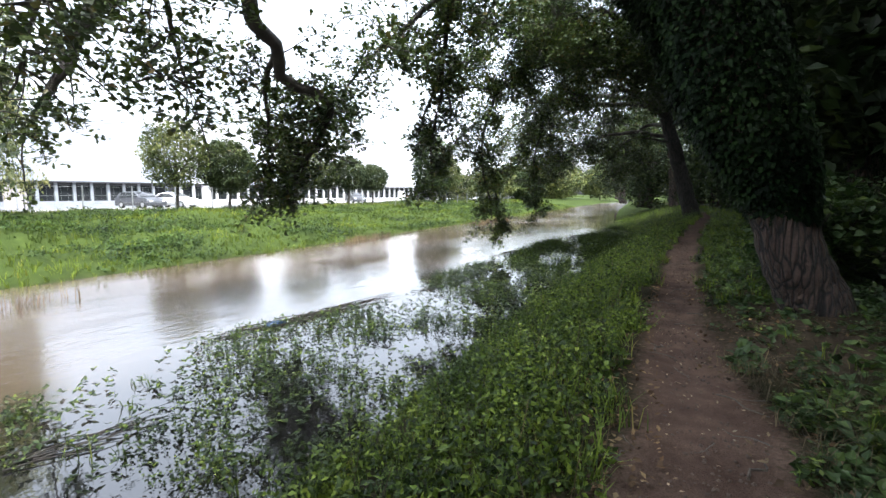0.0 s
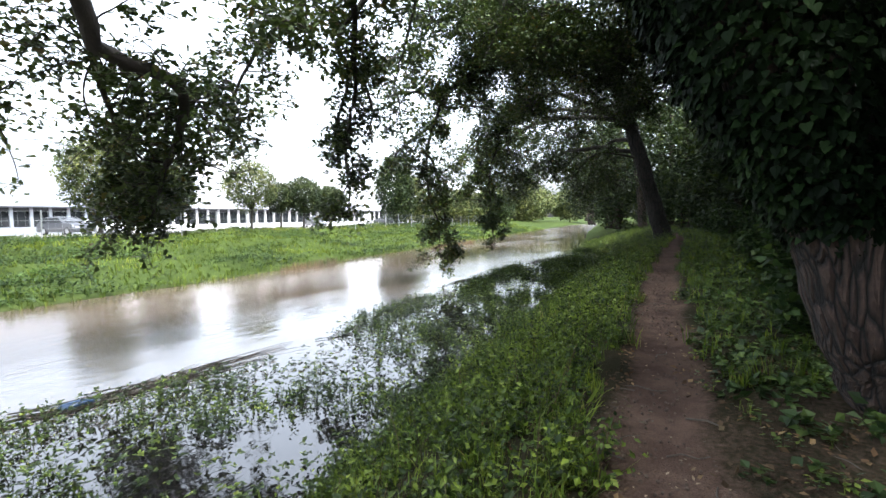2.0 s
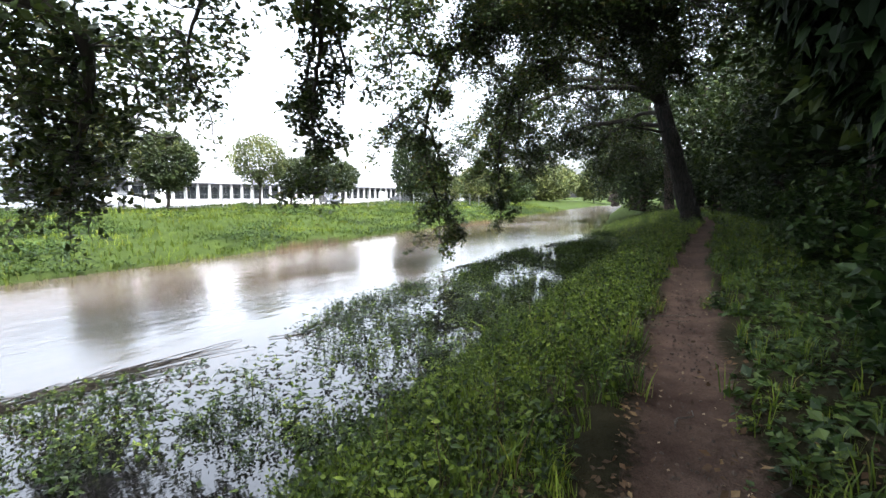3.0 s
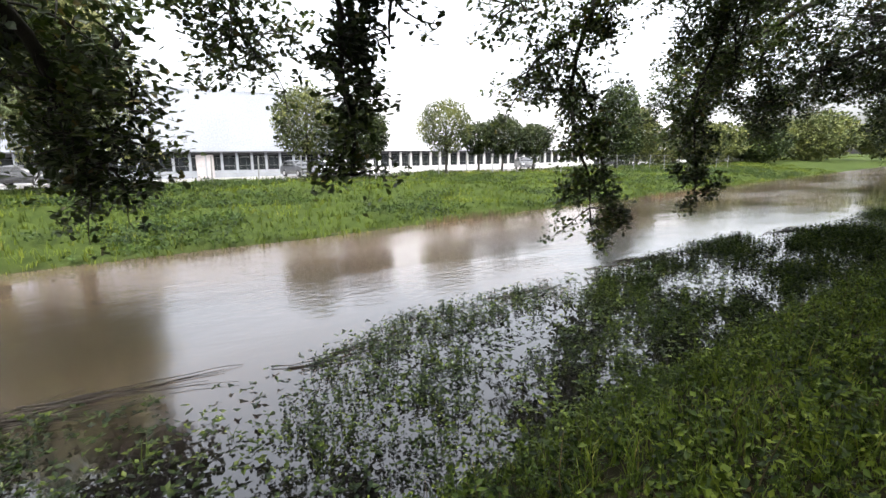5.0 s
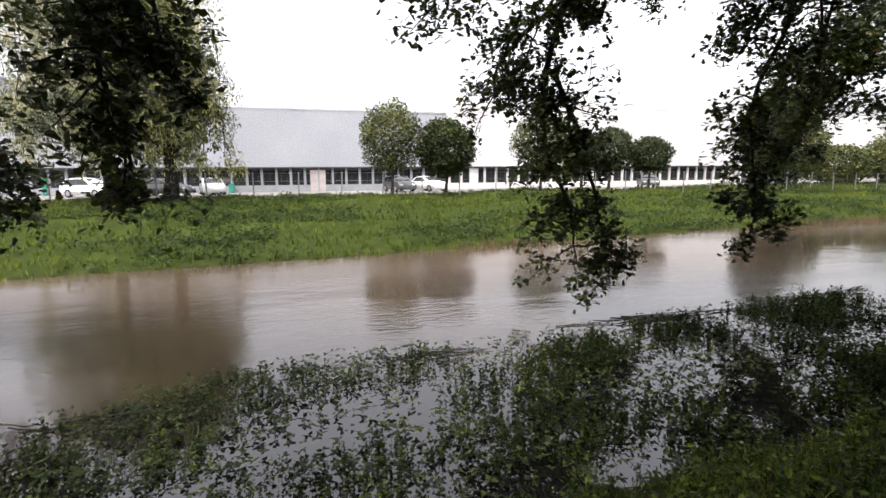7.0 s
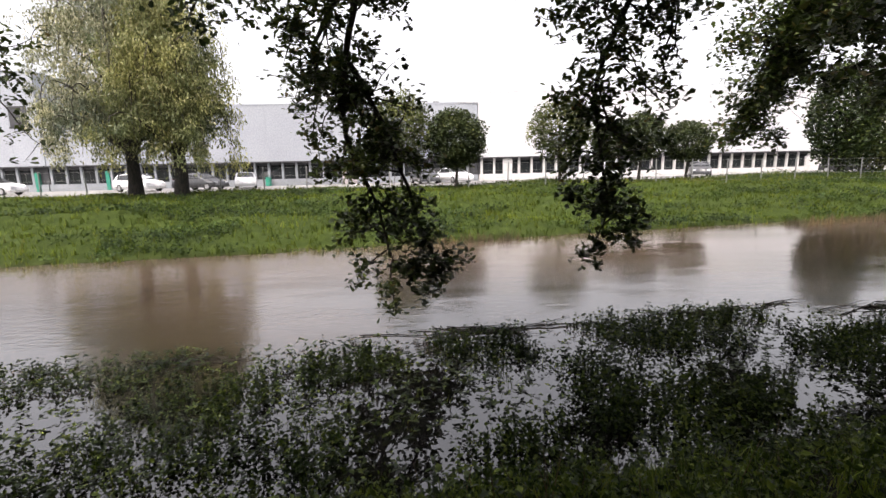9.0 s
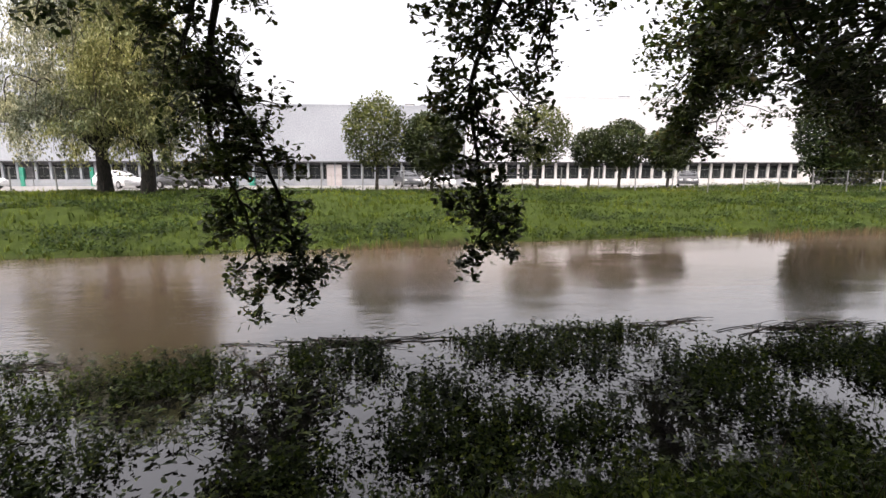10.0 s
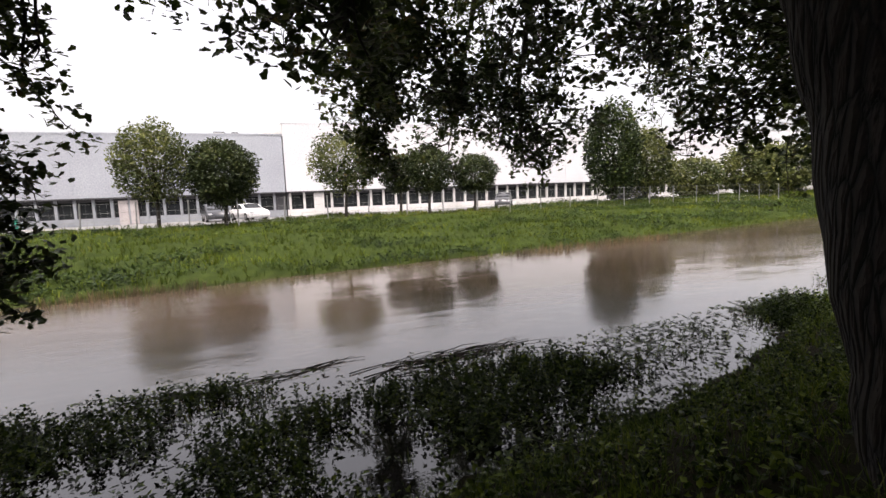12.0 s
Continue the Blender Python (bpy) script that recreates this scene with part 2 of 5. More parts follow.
def ground_material():
    """Soil under grass, bare trodden earth where the path mask says so, dark mud at the water."""
    m, nodes, links, b = mat("bank_soil_and_path", 0.95)
    b.inputs["Specular IOR Level"].default_value = 0.08
    co = nodes.new("ShaderNodeTexCoord").outputs["Object"]
    at = nodes.new("ShaderNodeAttribute")
    at.attribute_name = "path_wear"
    wear = at.outputs["Fac"]
    a = noise_node(nodes, links, 2.2, 5, co)
    f = noise_node(nodes, links, 26, 5, co)
    crumbs = noise_node(nodes, links, 90, 2, co)
    add = nodes.new("ShaderNodeMath")
    add.operation = "MULTIPLY_ADD"
    links.new(f, add.inputs[0])
    add.inputs[1].default_value = 0.8
    links.new(wear, add.inputs[2])
    edge = nodes.new("ShaderNodeMapRange")
    edge.inputs["From Min"].default_value, edge.inputs["From Max"].default_value = 0.72, 1.05
    links.new(add.outputs[0], edge.inputs["Value"])
    soil = ramp(nodes, links, a, [(0.3, (0.013, 0.012, 0.006)), (0.7, (0.03, 0.026, 0.013))])
    turf = nodes.new("ShaderNodeAttribute")
    turf.attribute_name = "turf"
    green = ramp(nodes, links, a, [(0.3, (0.02, 0.032, 0.007)), (0.7, (0.042, 0.06, 0.012))])
    soil = mix(nodes, links, turf.outputs["Fac"], soil, green)
    earth = ramp(nodes, links, a, [(0.3, (0.056, 0.036, 0.028)), (0.7, (0.118, 0.082, 0.064))])
    grain = ramp(nodes, links, crumbs, [(0.3, (0.72, 0.72, 0.72)), (0.72, (1.15, 1.13, 1.1))])
    blotch = ramp(nodes, links, noise_node(nodes, links, 7.0, 4, co), [(0.32, (0.8, 0.77, 0.75)), (0.62, (1.08, 1.08, 1.08))])
    earth = mix(nodes, links, 1.0, mix(nodes, links, 1.0, earth, grain, "MULTIPLY"), blotch, "MULTIPLY")
    links.new(mix(nodes, links, edge.outputs["Result"], soil, earth), b.inputs["Base Color"])
    hh = mix(nodes, links, 0.5, f, crumbs)
    bump(nodes, links, b, hh, 0.85, 0.045)
    return m


M_GROUND = ground_material()

# ---- geometry helpers ----
rng = np.random.default_rng(7)


def tri_mesh(name, V, F, material, smooth=False):
    """A mesh from arrays of vertices and triangles."""
    me = bpy.data.meshes.new(name)
    V, F = np.asarray(V, np.float32), np.asarray(F, np.int32)
    n = len(F)
    me.vertices.add(len(V))
    me.vertices.foreach_set("co", V.ravel())
    me.loops.add(3 * n)
    me.loops.foreach_set("vertex_index", F.ravel())
    me.polygons.add(n)
    me.polygons.foreach_set("loop_start", np.arange(0, 3 * n, 3, dtype=np.int32))
    me.polygons.foreach_set("loop_total", np.full(n, 3, np.int32))
    me.polygons.foreach_set("use_smooth", np.full(n, smooth))
    me.materials.append(material)
    me.update(calc_edges=True)
    return me


def join(pieces):
    """Joins (V, F) pairs."""
    Vs, Fs, k = [], [], 0
    for V, F in pieces:
        Vs.append(V)
        Fs.append(np.asarray(F) + k)
        k += len(V)
    return np.concatenate(Vs), np.concatenate(Fs)


def spread(template, P, R, S):
    """Copies of a (V, F) template at places P, turned by R (n,3,3), scaled by S."""
    V, F = template
    n, k = len(P), len(V)
    W = np.einsum("nij,kj->nki", R, V) * np.asarray(S).reshape(-1, 1, 1) + np.asarray(P)[:, None, :]
    G = np.asarray(F)[None] + (np.arange(n) * k)[:, None, None]
    return W.reshape(-1, 3), G.reshape(-1, 3)


def turns(n, tilt, spin=None):
    """n random turns: a lean up to tilt (radians) after a spin about z."""
    a = rng.uniform(0, 2 * np.pi, n) if spin is None else spin
    b, c = rng.normal(0, tilt, n), rng.uniform(0, 2 * np.pi, n)
    ca, sa, cb, sb, cc, sc = np.cos(a), np.sin(a), np.cos(b), np.sin(b), np.cos(c), np.sin(c)
    z, o = np.zeros(n), np.ones(n)
    mk = lambda *r: np.stack(r, -1).reshape(n, 3, 3)
    Rz = mk(ca, -sa, z, sa, ca, z, z, z, o)
    Rx = mk(o, z, z, z, cb, -sb, z, sb, cb)
    Rc = mk(cc, -sc, z, sc, cc, z, z, z, o)
    return Rc @ Rx @ np.swapaxes(Rc, 1, 2) @ Rz


def blade_leaf(outline, fold=0.2):
    """A light leaf: one polygon given by its half-outline, fanned from the base and folded a little."""
    right = [(a, o, fold * o) for a, o in outline]
    left = [(a, -o, fold * o) for a, o in outline[::-1]]
    V = [(0.0, 0.0, 0.0)] + right + [(1.0, 0.0, 0.0)] + left
    return np.array(V, float), np.array([(0, k, k + 1) for k in range(1, len(V) - 1)])


OAK_LEAF = blade_leaf([(0.3, 0.24), (0.5, 0.17), (0.74, 0.36)])
IVY_LEAF = blade_leaf([(-0.06, 0.26), (0.16, 0.46), (0.6, 0.26)], 0.15)
PLAIN_LEAF = blade_leaf([(0.42, 0.29)], 0.25)
SHORT_LEAF = blade_leaf([(0.45, 0.36)], 0.3)
WILLOW_LEAF = blade_leaf([(0.45, 0.18)])


def tube(pts, radii, sides=6):
    """A tapered tube along points."""
    pts, radii = np.asarray(pts, float), np.asarray(radii, float)
    n = len(pts)
    T = np.gradient(pts, axis=0)
    T /= np.linalg.norm(T, axis=1, keepdims=True) + 1e-9
    ref = np.where(np.abs(T[:, 2:3]) > 0.9, [[1.0, 0, 0]], [[0, 0, 1.0]])
    A = np.cross(T, ref)
    A /= np.linalg.norm(A, axis=1, keepdims=True) + 1e-9
    B = np.cross(T, A)
    th = np.arange(sides) * 2 * np.pi / sides
    V = pts[:, None] + radii[:, None, None] * (np.cos(th)[None, :, None] * A[:, None] + np.sin(th)[None, :, None] * B[:, None])
    F = []
    for i in range(n - 1):
        for j in range(sides):
            a, b, c, d = i * sides + j, i * sides + (j + 1) % sides, (i + 1) * sides + (j + 1) % sides, (i + 1) * sides + j
            F += [(a, b, c), (a, c, d)]
    V = np.concatenate([V.reshape(-1, 3), pts[:1], pts[-1:]])
    k = n * sides
    for j in range(sides):
        F += [(k, (j + 1) % sides, j), (k + 1, k - sides + j, k - sides + (j + 1) % sides)]
    return V, np.array(F)


def curve_points(pts, step=0.25, wobble=0.0):
    """A smooth line through points (Catmull-Rom), resampled, with a gnarled wobble."""
    P = np.asarray(pts, float)
    P = np.concatenate([[2 * P[0] - P[1]], P, [2 * P[-1] - P[-2]]])
    out = []
    for i in range(1, len(P) - 2):
        m = max(2, int(np.linalg.norm(P[i + 1] - P[i]) / step))
        u = np.linspace(0, 1, m, endpoint=False)[:, None]
        p0, p1, p2, p3 = P[i - 1], P[i], P[i + 1], P[i + 2]
        out.append(0.5 * ((2 * p1) + (-p0 + p2) * u + (2 * p0 - 5 * p1 + 4 * p2 - p3) * u ** 2 + (-p0 + 3 * p1 - 3 * p2 + p3) * u ** 3))
    out = np.concatenate(out + [P[-2:-1]])
    if wobble:
        w = rng.normal(0, wobble, out.shape)
        w = (w + np.roll(w, 1, 0) + np.roll(w, -1, 0)) / 2
        w[0] = w[-1] = 0
        out = out + w
    return out


def box(x0, y0, z0, x1, y1, z1, bevel=0.0):
    bm = bmesh.new()
    bmesh.ops.create_cube(bm, size=1)
    bmesh.ops.scale(bm, vec=(x1 - x0, y1 - y0, z1 - z0), verts=bm.verts)
    bmesh.ops.translate(bm, vec=((x0 + x1) / 2, (y0 + y1) / 2, (z0 + z1) / 2), verts=bm.verts)
    if bevel:
        bmesh.ops.bevel(bm, geom=bm.edges[:], offset=bevel, segments=2, affect="EDGES")
    return bm


def mesh_of(bm, name, material, smooth=False):
    me = bpy.data.meshes.new(name)
    bm.to_mesh(me)
    bm.free()
    me.materials.append(material)
    for p in me.polygons:
        p.use_smooth = smooth
    return me


def part(name, bm, material, parent, label=""):
    ob = new(name, bm if isinstance(bm, bpy.types.Mesh) else mesh_of(bm, name, material))
    ob.parent = parent
    return tagged(ob, label)


def thing(name, label, category, group="", at=(0, 0, 0), kind=""):
    ob = new(name)
    ob.location = at
    return tagged(ob, label, category, group, kind)


# ---- the lie of the land ----
WATER = -1.1


def line(y, ys, vs):
    return np.interp(y, ys, vs)


def path_x(y):
    return line(y, (-20, 0, 3.6, 7, 14, 20, 28, 34, 60, 120), (2.2, 1.15, 0.6, 0.03, -0.55, -0.8, -0.95, -1.6, -7, -22))


def path_z(y):
    return line(y, (-20, 6, 14, 24, 60, 200), (0, 0, 0.12, 0.27, 0.45, 0.8))


def near_edge(y):
    return line(y, (-40, 0, 3, 8, 14, 25, 32, 40, 83, 130, 400), (-2.6, -2.3, -2.4, -2.9, -3.6, -4.1, -5.2, -8.2, -17, -25, -60))


def weed_edge(y):
    return line(y, (-40, 0, 3, 6, 10, 13, 18, 25, 30, 37, 42, 83, 130), (-6.4, -6.5, -6.7, -7.2, -6.0, -7.5, -7.6, -8.4, -7.4, -8.0, -9.8, -18, -26))


def far_edge(y):
    return line(y, (-60, -10, 5, 15, 25, 36, 80, 130, 400), (-14.5, -15.4, -16.4, -17.3, -18.8, -20.2, -26.5, -33, -70))


def height(x, y):
    """Ground height at x, y (arrays)."""
    x, y = np.broadcast_arrays(np.asarray(x, float), np.asarray(y, float))
    xt, zt, xe, xf = path_x(y), path_z(y), near_edge(y), far_edge(y)
    right = zt + 0.05 * np.clip(x - xt - 0.4, 0, 3) + 0.02 * np.clip(x - xt - 3.4, 0, 40)
    s = np.clip((xt - 0.35 - x) / (xt - 0.35 - xe), 0, 1)
    bank = zt + (WATER - zt) * (0.35 * s + 0.65 * s ** 1.5)
    bed = WATER - 0.13 * np.clip(xe - x, 0, 4.5) - 0.5 * np.clip(xe - x - 4.5, 0, 3)
    d = np.clip((xf - x) / 15.0, -1, 10)
    u = np.clip(d, 0, 1)
    far = WATER + np.where(d < 0, 8 * d, (1.56 * (1 - (1 - u) ** 1.5))) - 0.33 * np.clip((d - 1.15) / 0.25, 0, 1)
    z = np.where(x > xt - 0.35, right, np.where(x > xe, bank, bed))
    return np.where(x < (xe + xf) / 2, np.maximum(far, WATER - 1.9), np.maximum(z, WATER - 1.9))


def lumps(x, y, scale):
    return np.array([noise.noise((a * scale, b * scale, 3.7)) for a, b in zip(np.ravel(x), np.ravel(y))]).reshape(np.shape(x))


def settle(x, y):
    """Extra height of the hummocks on the far bank."""
    on = (x < far_edge(y) - 0.6) & (x > -37)
    return np.where(on, 0.36 * lumps(x * 0.9, y * 0.4, 0.6) + 0.12 * lumps(x, y, 1.3), 0.0)


def build_ground():
    xs = np.unique(np.concatenate([np.linspace(-900, -110, 12), np.linspace(-110, -38, 24), np.linspace(-37.5, -15, 60), np.linspace(-14.6, -5, 20), np.arange(-5, 3, 0.11), np.linspace(3, 14, 18), np.linspace(16, 900, 16)]))
    ys = np.unique(np.concatenate([np.linspace(-700, -30, 14), np.linspace(-30, -2, 36), np.arange(-2, 34, 0.2), np.linspace(34, 100, 120), np.linspace(102, 130, 14), np.linspace(140, 1500, 16)]))
    X, Y = np.meshgrid(xs, ys, indexing="ij")
    Z = height(X, Y)
    farside = (X < far_edge(Y) - 0.6) & (X > -37) & (Y > -30) & (Y < 100)
    near = (np.abs(X) < 26) & (Y > -30) & (Y < 130)
    bumps = np.where(near, 0.035 * lumps(X, Y, 1.1) + 0.015 * lumps(X, Y, 4.0), 0.0)
    bumps = bumps + np.where(farside, 0.36 * lumps(X * 0.9, Y * 0.4, 0.6) + 0.12 * lumps(X, Y, 1.3), 0.0)
    wander = 0.05 * np.sin(1.7 * Y) + 0.04 * np.sin(3.3 * Y + 1.0)
    c = np.abs(X - path_x(Y) - wander) / line(Y, (3, 7, 30), (0.42, 0.27, 0.24))
    wear = np.clip(1.35 - 0.75 * c, 0, 1) * np.clip((70 - Y) / 10, 0, 1)
    Z = Z + bumps * (1 - 0.5 * wear) - 0.05 * wear
    V = np.stack([X, Y, Z], -1).reshape(-1, 3)
    nx, ny = len(xs), len(ys)
    i = np.arange((nx - 1) * (ny - 1))
    a = (i // (ny - 1)) * ny + i % (ny - 1)
    F = np.concatenate([np.stack([a, a + ny, a + ny + 1], -1), np.stack([a, a + ny + 1, a + 1], -1)])
    me = tri_mesh("ground", V, F, M_GROUND, True)
    layer = me.attributes.new("path_wear", "FLOAT", "POINT")
    turf = np.clip((far_edge(Y) + 0.5 - X) / 1.0, 0, 1) + np.clip((Y - 45) / 10, 0, 1) + np.clip((X - 9) / 3, 0, 1)
    me.attributes.new("turf", "FLOAT", "POINT").data.foreach_set("value", np.clip(turf, 0, 1).ravel().astype(np.float32))
    # bare earth also spreads round the foot of the big leaning trunk
    foot = np.clip(1.5 - np.hypot((X - 1.1) / 0.7, (Y - 6.6) / 1.2), 0, 0.42)
    layer.data.foreach_set("value", np.maximum(wear, foot).ravel().astype(np.float32))
    tagged(new("ground", me), "river bank with a trodden brown earth path between grassy slopes", "ground", kind="structure")


build_ground()


def build_water():
    ys = np.concatenate([np.linspace(-200, -8, 20), np.linspace(-6, 60, 110), np.linspace(63, 400, 40)])
    cols = 29
    V, F, still_shade = [], [], []
    for i, y in enumerate(ys):
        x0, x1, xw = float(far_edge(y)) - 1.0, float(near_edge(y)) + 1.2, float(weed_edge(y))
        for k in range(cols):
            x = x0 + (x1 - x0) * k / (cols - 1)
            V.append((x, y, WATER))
            still_shade.append(min(1.0, max(0.0, (x - xw + 0.9) / 2.2)))
        if i:
            for k in range(cols - 1):
                a, b = (i - 1) * cols + k, i * cols + k
                F += [(a, a + 1, b + 1), (a, b + 1, b)]
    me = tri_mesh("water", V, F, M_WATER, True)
    me.attributes.new("still_shade", "FLOAT", "POINT").data.foreach_set("value", np.array(still_shade, np.float32))
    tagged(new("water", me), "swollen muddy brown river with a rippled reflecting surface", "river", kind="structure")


build_water()


def build_parking():
    bm = box(-50.2, -70, -0.3, -37.9, 78, 0.36)
    ob = new("parking_pavement", mesh_of(bm, "parking_pavement", M_ASPHALT))
    tagged(ob, "pale grey asphalt car park behind the far bank", "car park", kind="structure")


build_parking()

# ---- the works building across the river ----
FX = -50.5


def build_hall(name, y0, y1, roof, material, label, first, doors=(), plinth=None):
    """A long hall: parapet wall, a strip of windows between pale posts, dark canopy edge, clad upper wall."""
    hall = thing(name, label, "building", at=(FX, y0, 0.3))
    L = y1 - y0
    part("upper_wall", box(-14, 0, 2.5, 0.0, L, roof - 0.3), material, hall)
    part("roof", box(-14.2, -0.1, roof - 0.3, 0.03, L + 0.1, roof - 0.12, 0.03), material, hall, "pale flat roof edge")
    # the recess behind the glass gets its shade from a dark wall colour
    part("lower_wall", box(-14, 0, 0, -0.25, L, 2.5), M_TRIM_AND_SHADE, hall, "wall behind the windows, coloured dark for the shaded recess")
    part("parapet", box(-0.25, 0, 0, -0.02, L, 0.72, 0.01), plinth or M_CONCRETE, hall, "concrete parapet under the windows")
    part("canopy", box(-0.25, 0, 2.36, 0.35, L, 2.49, 0.01), M_TRIM_AND_SHADE, hall, "thin dark canopy edge")
    n = int(L / 1.36)
    post = mesh_of(box(-0.24, -0.11, 0.72, 0.03, 0.11, 2.36, 0.01), "post", plinth or M_CONCRETE)
    pane = mesh_of(box(-0.2, 0.13, 0.74, -0.16, 1.23, 2.3), "pane", M_GLASS)
    head = mesh_of(box(-0.22, 0.11, 2.12, -0.1, 1.25, 2.36), "window_head", M_TRIM_AND_SHADE)
    seam = mesh_of(box(0.0, -0.012, 2.5, 0.018, 0.012, roof - 0.3), "cladding_seam", material)
    for i in range(n + 1):
        y = i * 1.36 + first
        if y > L - 0.1:
            break
        p = part("post", post, None, hall)
        p.location = (0, y, 0)
        if y + 1.3 < L:
            g = part("pane", pane, None, hall)
            g.location = (0, y, 0)
            q = part("window_head", head, None, hall)
            q.location = (0, y, 0)
        if i % 3 == 0:
            p = part("cladding_seam", seam, None, hall)
            p.location = (0, y, 0)
    for dy, width, top, material2, lab in doors:
        part("door", box(-0.2, dy, 0.02, 0.06, dy + width, top, 0.02), material2, hall, lab)
    return hall


main = build_hall("factory_hall", -13.8, 28.4, 8.25, M_CLAD_GREY, "long grey clad factory hall with a ground floor window strip", 0.3,
                  ((28.0, 0.75, 2.2, M_PINK, "pinkish panel door"), (28.9, 0.6, 2.2, M_PINK, "pinkish panel door"), (5.2, 0.35, 1.9, M_GREEN, "green door leaf")), M_PLINTH)
east = build_hall("factory_hall", 28.5, 128.0, 9.4, M_CLAD, "long white clad factory hall with a ground floor window strip", 0.3,
                  ((2.6, 1.0, 2.3, M_CONCRETE, "white panel"), (38.0, 2.0, 1.9, M_CONCRETE, "white panel")))
west = build_hall("factory_hall", -62.0, -13.9, 11.4, M_CLAD_GREY, "tall pale grey clad factory hall beside the willow", 0.6,
                  ((47.0, 0.4, 1.9, M_GREEN, "green door leaf"),), M_PLINTH)
part("upper_window", box(-0.05, 45.6, 6.2, 0.04, 47.2, 8.1), M_TRIM_AND_SHADE, west, "dark square upper window")
part("window_frame", box(-0.03, 45.5, 6.05, 0.05, 47.3, 6.2), M_TRIM_AND_SHADE, west)
# the sloping end of the higher hall's roof, above the lower one
bm = bmesh.new()
vs = [bm.verts.new(v) for v in ((-14, -0.02, 7.9), (0.0, -0.02, 7.9), (0.0, -0.02, 9.1), (-14, -2.6, 7.9), (0.0, -2.6, 7.95))]
for f in ((0, 1, 2), (1, 4, 2), (4, 3, 0, 1), (3, 4, 2), (0, 2, 3)):
    bm.faces.new([vs[i] for i in f])
part("sloping_roof", bm, M_CONCRETE, east, "grey sloping roof end")


def roof_unit(y, z, sy, sz, label):
    u = thing("roof_vent", label, "roof vent", "roof vents", (FX - 1.5, y, z))
    part("housing", box(-0.5, -sy / 2, 0, 0.5, sy / 2, sz, 0.03), M_CONCRETE, u)
    part("cap", box(-0.55, -sy / 2 - 0.05, sz, 0.55, sy / 2 + 0.05, sz + 0.06, 0.02), M_TRIM_AND_SHADE, u)


for y, z, sy, sz in ((22.8, 8.1, 0.9, 0.55), (24.2, 8.1, 0.5, 0.5), (46.0, 9.25, 1.2, 0.5), (52.0, 9.25, 0.4, 0.9), (9.0, 8.1, 0.4, 0.35)):
    roof_unit(y, z, sy, sz, "small grey roof vent on the factory hall")


# ---- fence along the far crest ----
def far_z(x, y):
    return float(height(x, y))


def build_fence():
    x0, ya, yb, step = -33.6, -9.0, 76.0, 2.8
    fence = thing("wire_fence", "thin grey wire fence on slim posts along the far bank", "fence")
    n = int((yb - ya) / step)
    pm = tri_mesh("post", *tube([(0, 0, -0.2), (0, 0, 0.9), (0, 0, 1.65)], [0.045, 0.043, 0.04], 8), M_FENCE)
    for i in range(n + 1):
        y = ya + i * step
        p = part("post", pm, None, fence)
        p.location = (x0, y, far_z(x0, y))
        p.rotation_euler = (rng.normal(0, 0.02), rng.normal(0, 0.02), 0)
    for h in (0.1, 0.55, 1.05, 1.58):
        ys = np.arange(ya, yb + 0.1, step / 2)
        pts = [(x0, y, far_z(x0, y) + h - (0.015 if k % 2 else 0)) for k, y in enumerate(ys)]
        part("wire", tri_mesh("wire", *tube(pts, np.full(len(pts), 0.007), 4), M_FENCE), None, fence)
    pieces = []
    for y in np.arange(ya, yb, 0.35):
        z = far_z(x0, y)
        pieces.append(tube([(x0, y, z + 0.1), (x0, y, z + 1.58)], [0.004, 0.004], 3))
    ob = part("mesh_wire", tri_mesh("mesh_wire", *join(pieces), M_FENCE), None, fence)
    ob["kind"] = "stuff"


build_fence()


